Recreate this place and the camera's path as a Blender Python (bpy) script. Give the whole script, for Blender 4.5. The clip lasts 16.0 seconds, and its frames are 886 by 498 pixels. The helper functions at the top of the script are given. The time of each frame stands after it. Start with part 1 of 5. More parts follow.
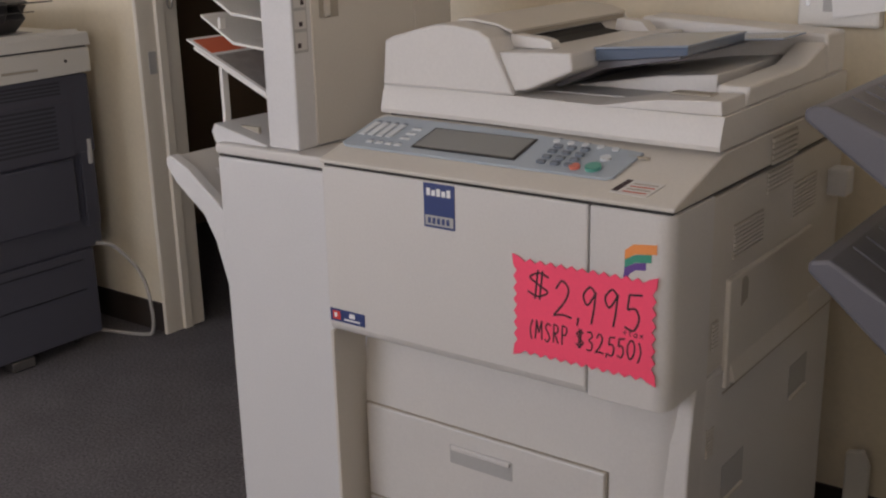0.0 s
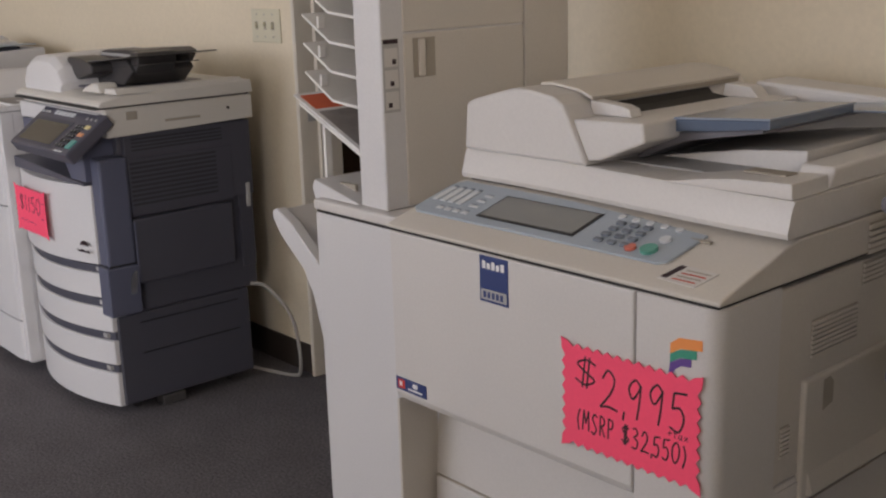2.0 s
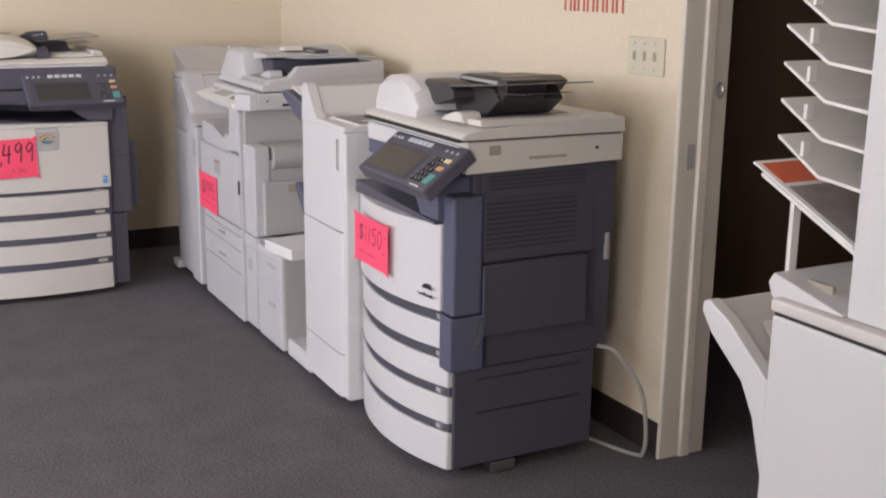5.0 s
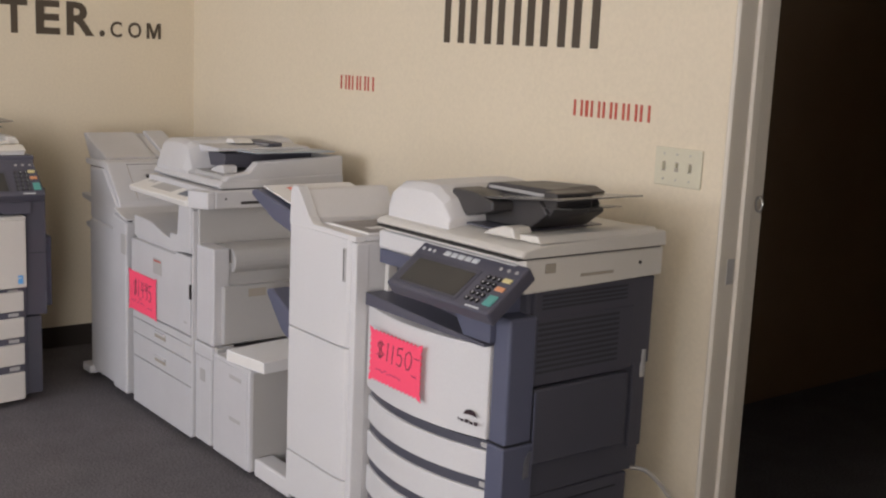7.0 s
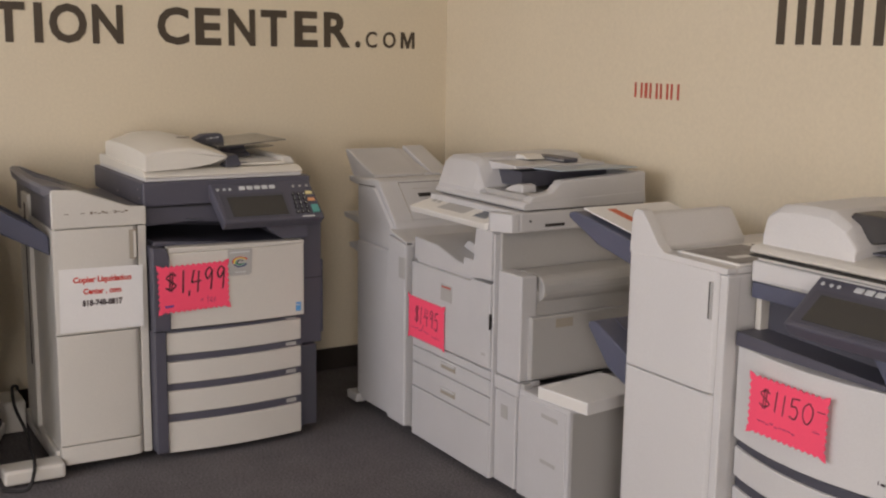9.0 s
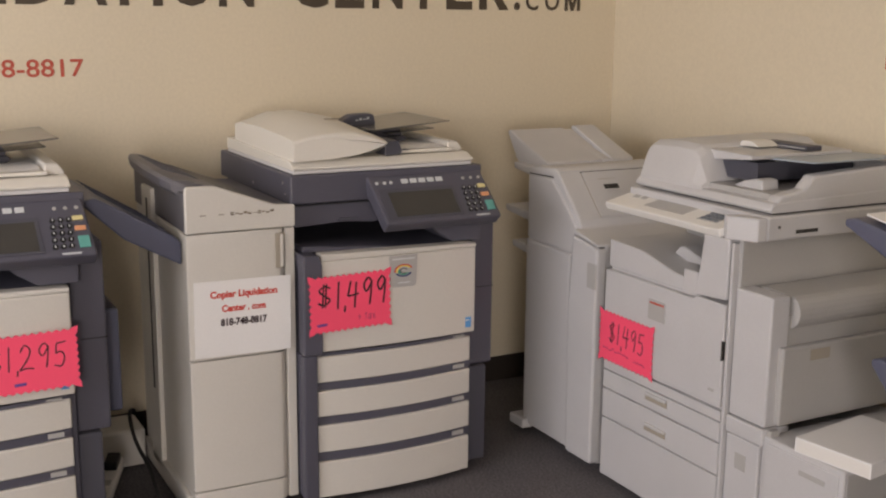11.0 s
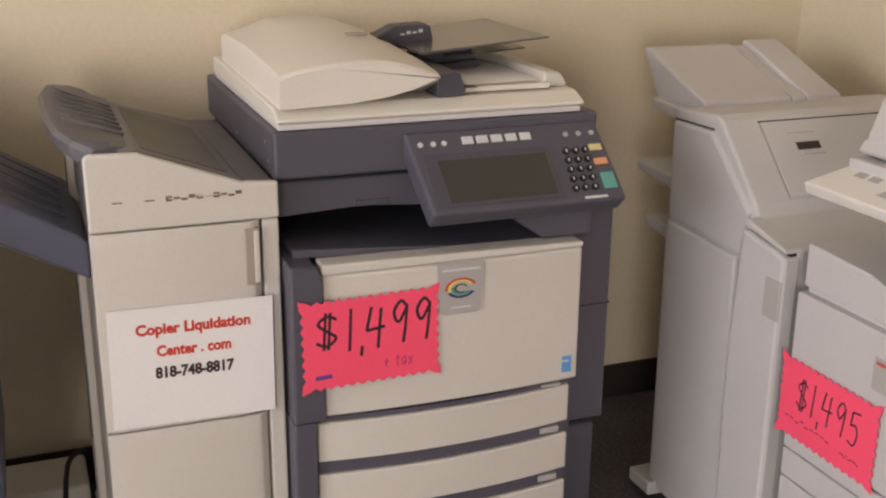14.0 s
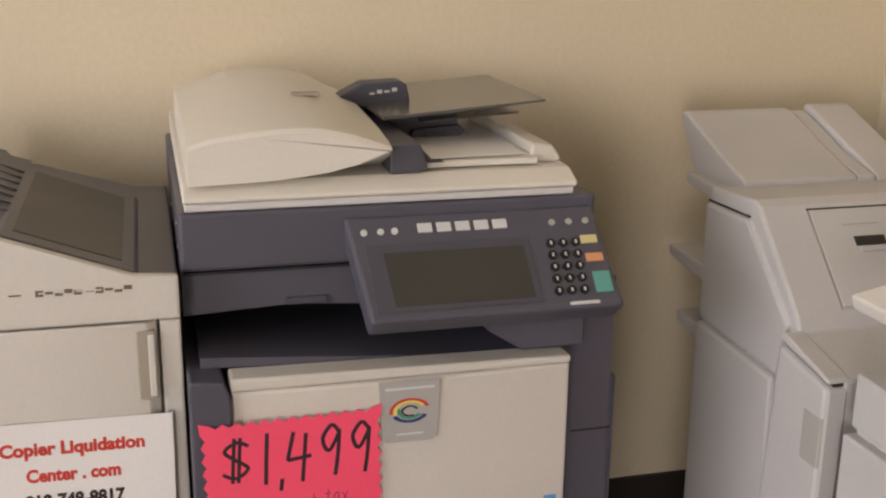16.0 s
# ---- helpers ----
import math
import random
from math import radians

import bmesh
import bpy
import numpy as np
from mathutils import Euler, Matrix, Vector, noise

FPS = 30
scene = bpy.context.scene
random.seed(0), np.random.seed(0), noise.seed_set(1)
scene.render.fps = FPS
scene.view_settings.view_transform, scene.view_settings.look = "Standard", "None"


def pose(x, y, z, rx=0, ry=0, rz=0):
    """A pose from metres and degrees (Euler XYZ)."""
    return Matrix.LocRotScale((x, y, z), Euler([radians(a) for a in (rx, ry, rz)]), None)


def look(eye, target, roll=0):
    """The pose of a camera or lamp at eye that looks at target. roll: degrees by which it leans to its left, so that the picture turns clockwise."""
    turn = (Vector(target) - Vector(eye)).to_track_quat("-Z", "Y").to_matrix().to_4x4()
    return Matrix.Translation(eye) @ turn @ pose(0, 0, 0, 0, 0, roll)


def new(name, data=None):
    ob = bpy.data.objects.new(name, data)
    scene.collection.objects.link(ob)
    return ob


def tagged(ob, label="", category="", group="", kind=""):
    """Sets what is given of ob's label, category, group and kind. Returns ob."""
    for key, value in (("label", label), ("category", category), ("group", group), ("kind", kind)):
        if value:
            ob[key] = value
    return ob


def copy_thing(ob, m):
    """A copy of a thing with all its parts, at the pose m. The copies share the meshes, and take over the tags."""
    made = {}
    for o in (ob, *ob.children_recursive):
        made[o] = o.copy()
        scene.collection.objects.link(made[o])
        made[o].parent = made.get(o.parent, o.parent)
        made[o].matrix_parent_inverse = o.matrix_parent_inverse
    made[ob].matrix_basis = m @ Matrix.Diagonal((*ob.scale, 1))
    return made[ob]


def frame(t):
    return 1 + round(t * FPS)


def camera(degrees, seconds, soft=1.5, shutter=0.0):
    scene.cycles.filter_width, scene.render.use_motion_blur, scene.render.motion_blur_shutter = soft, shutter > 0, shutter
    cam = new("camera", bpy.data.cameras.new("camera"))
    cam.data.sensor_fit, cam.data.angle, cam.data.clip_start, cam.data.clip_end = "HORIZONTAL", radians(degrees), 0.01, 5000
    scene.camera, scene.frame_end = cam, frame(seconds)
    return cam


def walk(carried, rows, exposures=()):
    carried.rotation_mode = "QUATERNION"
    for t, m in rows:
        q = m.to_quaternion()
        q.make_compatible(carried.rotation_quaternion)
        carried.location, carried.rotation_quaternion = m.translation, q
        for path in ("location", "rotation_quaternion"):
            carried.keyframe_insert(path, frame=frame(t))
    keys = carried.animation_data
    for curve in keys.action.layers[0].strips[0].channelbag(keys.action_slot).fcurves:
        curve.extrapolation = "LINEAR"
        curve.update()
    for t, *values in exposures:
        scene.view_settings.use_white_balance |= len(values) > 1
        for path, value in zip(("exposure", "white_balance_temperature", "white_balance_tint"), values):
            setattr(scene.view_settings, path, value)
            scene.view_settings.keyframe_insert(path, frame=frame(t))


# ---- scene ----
cam = camera(43.4, 16.0, soft=2.2)
PATH = [
    (0, (0.195, 0.095, 1.334), (-0.949, 1.631, 0.758), -1.4),
    (0.5, (0.252, 0.153, 1.329), (-0.975, 1.612, 0.726), -2.0),
    (1, (0.309, 0.287, 1.33), (-1.015, 1.654, 0.713), -2.0),
    (1.5, (0.328, 0.336, 1.341), (-1.072, 1.644, 0.765), -1.8),
    (2, (0.332, 0.342, 1.357), (-1.126, 1.617, 0.858), -1.7),
    (2.5, (0.326, 0.344, 1.367), (-1.188, 1.57, 0.913), -1.8),
    (3, (0.316, 0.347, 1.369), (-1.267, 1.494, 0.948), -1.6),
    (3.5, (0.251, 0.352, 1.363), (-1.401, 1.385, 0.913), -1.3),
    (4, (0.076, 0.362, 1.366), (-1.622, 1.305, 0.888), -1.1),
    (4.5, (-0.091, 0.384, 1.372), (-1.821, 1.264, 0.889), -0.0),
    (7, (-0.78, -0.061, 1.457), (-2.331, 1.154, 1.112), 2.5),
    (7.5, (-0.927, -0.202, 1.469), (-2.421, 1.076, 1.101), -0.0),
    (8, (-1.059, -0.352, 1.487), (-2.611, 0.853, 1.113), 0.4),
    (8.5, (-1.209, -0.385, 1.477), (-2.835, 0.722, 1.113), 0.7),
    (9, (-1.409, -0.352, 1.462), (-3.097, 0.661, 1.111), 0.9),
    (9.5, (-1.598, -0.373, 1.453), (-3.319, 0.572, 1.074), 0.9),
    (10, (-1.812, -0.402, 1.469), (-3.552, 0.522, 1.124), 0.9),
    (12.5, (-2.816, -0.037, 1.424), (-4.529, 0.809, 0.832), 1.3),
    (13, (-2.997, 0.161, 1.425), (-4.734, 0.953, 0.829), 2.5),
    (13.5, (-3.234, 0.238, 1.408), (-4.983, 1.041, 0.865), 3.5),
    (14, (-3.376, 0.323, 1.397), (-5.151, 1.009, 0.781), 0.5),
    (14.5, (-3.467, 0.47, 1.397), (-5.306, 0.987, 0.803), 0.7),
    (15, (-3.516, 0.624, 1.387), (-5.388, 1.034, 0.813), 0.4),
    (15.5, (-3.579, 0.684, 1.385), (-5.447, 1.112, 0.812), -0.4),
    (16, (-3.678, 0.695, 1.385), (-5.534, 1.195, 0.833), 0.7),
]
EXPOSURES = [
    (0.0, -0.07, 6450, 14), (2.5, -0.04, 6450, 14), (3.5, 0.02, 6400, 14), (4.5, 0.57, 6350, 15), (7.0, 0.25, 6550, 13),
    (8.0, 0.20, 6700, 14), (8.5, 0.0, 6900, 14), (10.0, 0.03, 7050, 14), (12.5, 0.29, 7300, 16), (14.5, 0.36, 7300, 15), (16.0, 0.35, 7300, 14),
]
walk(cam, [(t, look(eye, target, roll)) for t, eye, target, roll in PATH], EXPOSURES)

# ---- light ----
world = bpy.data.worlds.new("sky")
scene.world = world
world.use_nodes = True
wn = world.node_tree
sky = wn.nodes.new("ShaderNodeTexSky")
sky.sky_type, sky.sun_disc = "NISHITA", False
sky.sun_elevation, sky.sun_rotation = radians(48), radians(160)
wn.links.new(sky.outputs["Color"], wn.nodes["Background"].inputs["Color"])
wn.nodes["Background"].inputs["Strength"].default_value = 0.09

sun_data = bpy.data.lights.new("sun", "SUN")
sun_data.energy, sun_data.angle, sun_data.color = 2.2, radians(0.6), (1.0, 0.95, 0.88)
sun = new("sun", sun_data)
sun.matrix_world = look((-9, 2, 12), (-6, -6, 0))

# Daylight of the shop window on the south side.
day = bpy.data.lights.new("window_daylight", "AREA")
day.shape, day.size, day.size_y = "RECTANGLE", 3.5, 1.45
day.energy, day.color = 98, (0.95, 0.97, 1.06)
day_ob = new("window_daylight", day)
day_ob.matrix_world = pose(-3.4, -3.42, 1.86, 90, 0, 0)
# Fill light added at a glazed entrance assumed, unseen, on the east side.
day2 = bpy.data.lights.new("added_east_daylight", "AREA")
day2.shape, day2.size, day2.size_y = "RECTANGLE", 1.5, 2.0
day2.energy, day2.color = 132, (1.0, 0.975, 1.0)
day2_ob = new("added_east_daylight", day2)
day2_ob.matrix_world = pose(2.27, -2.4, 1.15, 90, 0, 90)


# ---- materials ----
def material(name, base, rough=0.5, metal=0.0, grain=0.025, grain_scale=220.0, stain=0.05, stain_scale=3.0, bump=0.01, tint=None, coat=0.0, vary=0.0):
    m = bpy.data.materials.new(name)
    m.use_nodes = True
    nt = m.node_tree
    n, l = nt.nodes, nt.links
    b = n["Principled BSDF"]
    b.inputs["Metallic"].default_value = metal
    b.inputs["Coat Weight"].default_value = coat
    co = n.new("ShaderNodeTexCoord")
    fine = n.new("ShaderNodeTexNoise")
    fine.inputs["Scale"].default_value, fine.inputs["Detail"].default_value = grain_scale, 3.0
    wide = n.new("ShaderNodeTexNoise")
    wide.inputs["Scale"].default_value, wide.inputs["Detail"].default_value = stain_scale, 6.0
    l.new(co.outputs["Object"], fine.inputs["Vector"])
    l.new(co.outputs["Object"], wide.inputs["Vector"])
    dark = tint or tuple(c * 0.7 for c in base)
    ramp = n.new("ShaderNodeMapRange")
    ramp.inputs["From Min"].default_value, ramp.inputs["From Max"].default_value = 0.35, 0.75
    ramp.inputs["To Min"].default_value, ramp.inputs["To Max"].default_value = 0.0, stain * 4
    l.new(wide.outputs["Fac"], ramp.inputs["Value"])
    mix = n.new("ShaderNodeMix")
    mix.data_type = "RGBA"
    mix.inputs["A"].default_value, mix.inputs["B"].default_value = (*base, 1), (*dark, 1)
    l.new(ramp.outputs["Result"], mix.inputs["Factor"])
    speck = n.new("ShaderNodeMapRange")
    speck.inputs["From Min"].default_value, speck.inputs["From Max"].default_value = 0.3, 0.7
    speck.inputs["To Min"].default_value, speck.inputs["To Max"].default_value = 1 - grain, 1 + grain
    l.new(fine.outputs["Fac"], speck.inputs["Value"])
    mul = n.new("ShaderNodeVectorMath")
    mul.operation = "SCALE"
    l.new(mix.outputs["Result"], mul.inputs[0])
    l.new(speck.outputs["Result"], mul.inputs["Scale"])
    l.new(mul.outputs["Vector"], b.inputs["Base Color"])
    rr = n.new("ShaderNodeMapRange")
    rr.inputs["To Min"].default_value, rr.inputs["To Max"].default_value = max(rough - 0.08, 0.02), min(rough + 0.08, 1)
    l.new(wide.outputs["Fac"], rr.inputs["Value"])
    l.new(rr.outputs["Result"], b.inputs["Roughness"])
    if bump:
        bp = n.new("ShaderNodeBump")
        bp.inputs["Strength"].default_value, bp.inputs["Distance"].default_value = bump, 0.002
        l.new(fine.outputs["Fac"], bp.inputs["Height"])
        l.new(bp.outputs["Normal"], b.inputs["Normal"])
    return m


CREAM = material("cream_plastic", (0.60, 0.56, 0.50), 0.42, stain=0.04, bump=0.012)
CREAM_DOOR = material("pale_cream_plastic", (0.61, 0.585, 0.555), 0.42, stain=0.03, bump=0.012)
# Darkened cream: shade painted into recesses and grips; also joints and dull print.
CREAM_DARK = material("cream_plastic_shade_and_print", (0.36, 0.32, 0.26), 0.6)
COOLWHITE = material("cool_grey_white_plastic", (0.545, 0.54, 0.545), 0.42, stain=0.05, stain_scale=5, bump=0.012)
GREYWHITE = material("grey_white_plastic", (0.63, 0.62, 0.615), 0.42, stain=0.03, bump=0.012)
WHITE = material("white_plastic", (0.74, 0.72, 0.68), 0.38, stain=0.03, bump=0.01)
PALEWHITE = material("pale_warm_plastic", (0.72, 0.69, 0.625), 0.42, stain=0.04, bump=0.012)
WARMWHITE = material("warm_white_plastic", (0.63, 0.605, 0.555), 0.42, stain=0.04, bump=0.012)
# Real grey parts, and a stand-in for shade in wells, slots and grips.
GREYPL_AND_SHADE = material("grey_plastic_and_shade", (0.42, 0.41, 0.395), 0.45, stain=0.04)
FEEDER_DARK = material("brownish_black_plastic", (0.050, 0.046, 0.046), 0.4, stain=0.12, stain_scale=14, bump=0.04)
SLATE = material("slate_plastic", (0.088, 0.086, 0.112), 0.42, stain=0.06, bump=0.05)
SLATE_BLUE = material("blue_slate_plastic", (0.098, 0.105, 0.155), 0.42, stain=0.05, bump=0.05)
CHARCOAL = material("charcoal_plastic", (0.070, 0.070, 0.090), 0.5, stain=0.06, bump=0.05)
LOUVRE = material("dark_louvre_gap", (0.036, 0.036, 0.045), 0.7, bump=0)
BLACK = material("black_plastic", (0.012, 0.012, 0.013), 0.45)
SEAM = material("dark_seam", (0.03, 0.027, 0.024), 0.8, bump=0)
SCREEN = material("unlit_screen_glass", (0.055, 0.052, 0.047), 0.22, grain=0.01, bump=0)
LCD = material("unlit_lcd_glass", (0.20, 0.20, 0.185), 0.2, grain=0.01, bump=0)
PANEL_BLUE = material("blue_grey_panel", (0.36, 0.41, 0.46), 0.4)
KEY_GREY = material("grey_key", (0.16, 0.18, 0.21), 0.5)
KEY_LIGHT = material("light_key", (0.62, 0.64, 0.65), 0.5)
TEAL = material("teal_key", (0.11, 0.36, 0.32), 0.4)
ORANGE = material("orange_print", (0.85, 0.30, 0.08), 0.4)
PALE_ORANGE = material("pale_orange_key", (0.72, 0.33, 0.17), 0.4)
PALE_YELLOW = material("pale_yellow_key", (0.68, 0.60, 0.30), 0.4)
YELLOW = material("yellow_key", (0.80, 0.66, 0.14), 0.4)
GREEN = material("green_key", (0.05, 0.30, 0.20), 0.4)
STOP_RED = material("dull_red_key", (0.62, 0.17, 0.12), 0.4)
START_GREEN = material("dull_green_key", (0.10, 0.33, 0.26), 0.4)
RED = material("red_print", (0.62, 0.05, 0.035), 0.6)
WALLRED = material("dull_red_lettering", (0.50, 0.085, 0.055), 0.6)
BROWN = material("dark_brown_lettering", (0.070, 0.052, 0.034), 0.6)
PURPLE = material("purple_print", (0.13, 0.06, 0.27), 0.5)
NAVY = material("navy_print", (0.035, 0.055, 0.17), 0.4)
SKYBLUE = material("blue_sticker", (0.10, 0.34, 0.68), 0.4)
PINK = material("fluorescent_pink_card", (0.98, 0.085, 0.17), 0.75, grain=0.02, stain=0.02)
INK = material("black_marker_ink", (0.03, 0.012, 0.016), 0.6, bump=0)
INK_DIM = material("thin_purple_ink", (0.30, 0.02, 0.09), 0.6, bump=0)
PAPER = material("white_paper", (0.80, 0.79, 0.78), 0.8, grain=0.02, stain=0.02)
PRINT_GREY = material("printed_photo_grey", (0.30, 0.28, 0.27), 0.6, stain=0.25, stain_scale=25)
PRINT_BROWN = material("dark_brown_print", (0.16, 0.12, 0.08), 0.6)
PRINT_RED = material("printed_orange_red", (0.62, 0.12, 0.05), 0.6)
TRAY_BLUE = material("smoked_blue_tray", (0.10, 0.135, 0.20), 0.18, coat=0.3)
TRAY_TOP = material("pale_smoked_blue_tray", (0.24, 0.28, 0.35), 0.25, coat=0.2)
TRAY_SMOKE = material("smoked_grey_tray", (0.10, 0.095, 0.09), 0.22, coat=0.2)
WELL_DARK = material("smooth_dark_tray_well", (0.050, 0.045, 0.043), 0.42, stain=0.12, stain_scale=4)
TRAY_DARK = material("dark_grey_tray", (0.13, 0.125, 0.14), 0.45, stain=0.08)
RUBBER = material("black_rubber", (0.015, 0.014, 0.014), 0.7)
STEEL = material("dull_steel", (0.45, 0.44, 0.42), 0.35, metal=1.0)
CABLE_GREY = material("grey_cable_sheath", (0.32, 0.30, 0.27), 0.5)
WALL = material("cream_wall_paint", (0.70, 0.615, 0.465), 0.75, grain=0.03, grain_scale=90, stain=0.03, stain_scale=1.3, bump=0.05)
TRIM = material("off_white_trim_paint", (0.68, 0.63, 0.54), 0.45, stain=0.04)
CEILING = material("white_ceiling_paint", (0.78, 0.76, 0.72), 0.85)
BASEBOARD = material("dark_brown_rubber_base", (0.032, 0.024, 0.019), 0.5)
CARPET = material("charcoal_carpet", (0.122, 0.112, 0.117), 0.95, grain=0.45, grain_scale=130, stain=0.16, stain_scale=6.0, bump=0.8)
BROWN_WALL = material("back_room_brown_paint", (0.20, 0.13, 0.07), 0.8)
ASPHALT = material("asphalt", (0.055, 0.055, 0.058), 0.9, grain=0.3)
ALU = material("dark_aluminium", (0.10, 0.09, 0.08), 0.4, metal=0.8)
IVORY = material("ivory_switch_plate", (0.60, 0.565, 0.43), 0.4)


# ---- shapes ----
def soften(bm, made, r, seg=2):
    if r <= 0:
        return
    faces = {f for v in made for f in v.link_faces}
    edges = [e for e in {e for f in faces for e in f.edges} if len(e.link_faces) == 2 and e.calc_face_angle(0) > 0.5]
    bmesh.ops.bevel(bm, geom=edges, offset=r, segments=seg, profile=0.5, affect="EDGES", clamp_overlap=True)


def loft(bm, rings, r=0.0, seg=2):
    """Joins rings of the same number of points, and caps the ends."""
    rows = [[bm.verts.new(p) for p in ring] for ring in rings]
    n = len(rows[0])
    for a, b in zip(rows, rows[1:]):
        for i in range(n):
            bm.faces.new((a[i], a[(i + 1) % n], b[(i + 1) % n], b[i]))
    bm.faces.new(rows[0][::-1])
    bm.faces.new(rows[-1])
    made = [v for row in rows for v in row]
    bmesh.ops.recalc_face_normals(bm, faces=list({f for v in made for f in v.link_faces}))
    soften(bm, made, r, seg)
    return bm


def box(x0, x1, y0, y1, z0, z1, r=0.0, seg=2, bm=None):
    bm = bm or bmesh.new()
    return loft(bm, [[(x0, y0, z), (x1, y0, z), (x1, y1, z), (x0, y1, z)] for z in (z0, z1)], r, seg)


def prism(pts, axis, a, b, r=0.0, seg=2, bm=None):
    """A flat outline pushed from a to b along an axis. Points: (y, z) along x, (x, z) along y, (x, y) along z."""
    bm = bm or bmesh.new()
    put = {"x": lambda p, c: (c, p[0], p[1]), "y": lambda p, c: (p[0], c, p[1]), "z": lambda p, c: (p[0], p[1], c)}[axis]
    return loft(bm, [[put(p, c) for p in pts] for c in (a, b)], r, seg)


def rod(p, q, r, n=12, bm=None, r2=None):
    bm = bm or bmesh.new()
    p, q = Vector(p), Vector(q)
    u = (q - p).normalized()
    s = u.orthogonal().normalized()
    t = u.cross(s)
    ring = [(math.cos(2 * math.pi * i / n), math.sin(2 * math.pi * i / n)) for i in range(n)]
    return loft(bm, [[tuple(c + (s * x + t * y) * rad) for x, y in ring] for c, rad in ((p, r), (q, r2 or r))])


def tube(points, r, n=8, steps=6):
    """A bent round cable through points."""
    pts = [Vector(p) for p in points]
    fine = []
    for i in range(len(pts) - 1):
        p0, p1, p2, p3 = pts[max(i - 1, 0)], pts[i], pts[i + 1], pts[min(i + 2, len(pts) - 1)]
        for k in range(steps):
            t = k / steps
            fine.append(0.5 * (2 * p1 + (p2 - p0) * t + (2 * p0 - 5 * p1 + 4 * p2 - p3) * t * t + (3 * p1 - p0 - 3 * p2 + p3) * t ** 3))
    fine.append(pts[-1])
    rings, s = [], None
    for i, c in enumerate(fine):
        d = (fine[min(i + 1, len(fine) - 1)] - fine[max(i - 1, 0)]).normalized()
        s = d.orthogonal().normalized() if s is None else (s - d * s.dot(d)).normalized()
        t = d.cross(s)
        rings.append([tuple(c + (s * math.cos(2 * math.pi * k / n) + t * math.sin(2 * math.pi * k / n)) * r) for k in range(n)])
    return loft(bmesh.new(), rings)


def mesh_of(name, bm, mat):
    bmesh.ops.recalc_face_normals(bm, faces=bm.faces[:])
    me = bpy.data.meshes.new(name)
    bm.to_mesh(me)
    bm.free()
    for p in me.polygons:
        p.use_smooth = True
    me.set_sharp_from_angle(angle=radians(14))
    me.materials.append(mat)
    return me


def part(name, bm, mat, parent, label="", m=None):
    ob = new(name, mesh_of(name, bm, mat))
    ob.parent = parent
    if m is not None:
        ob.matrix_basis = m
    return tagged(ob, label)


def thing(name, m, label, category, group=""):
    ob = new(name)
    ob.empty_display_size = 0.1
    ob.matrix_basis = m
    return tagged(ob, label, category, group)


def solid(name, bm, mat, label="", category="", kind="", m=None, group=""):
    ob = new(name, mesh_of(name, bm, mat))
    if m is not None:
        ob.matrix_basis = m
    return tagged(ob, label, category, group, kind)


# A drawing plane whose x runs to the right, y up and z out of a front that faces -y.
FRONT = Matrix(((1, 0, 0, 0), (0, 0, -1, 0), (0, 1, 0, 0), (0, 0, 0, 1)))
FACE_EAST = pose(0, 0, 0, 0, 0, 90)


def writing(body, w, h, thick=0.0, depth=0.0006, slant=0.0):
    """Lettering of an exact width and height, from the lower left corner, as a bmesh in the xy plane."""
    cu = bpy.data.curves.new("writing", "FONT")
    cu.body, cu.size, cu.offset, cu.extrude, cu.shear, cu.resolution_u = body, 1.0, thick, 0.01, slant, 3
    ob = new("writing", cu)
    bpy.context.view_layer.update()
    me = ob.evaluated_get(bpy.context.evaluated_depsgraph_get()).to_mesh()
    bm = bmesh.new()
    bm.from_mesh(me)
    ob.to_mesh_clear()
    bpy.data.objects.remove(ob)
    bpy.data.curves.remove(cu)
    lo = [min(v.co[i] for v in bm.verts) for i in range(3)]
    hi = [max(v.co[i] for v in bm.verts) for i in range(3)]
    size = (w, h, depth)
    for v in bm.verts:
        v.co = [(v.co[i] - lo[i]) / (hi[i] - lo[i]) * size[i] for i in range(3)]
    return bm


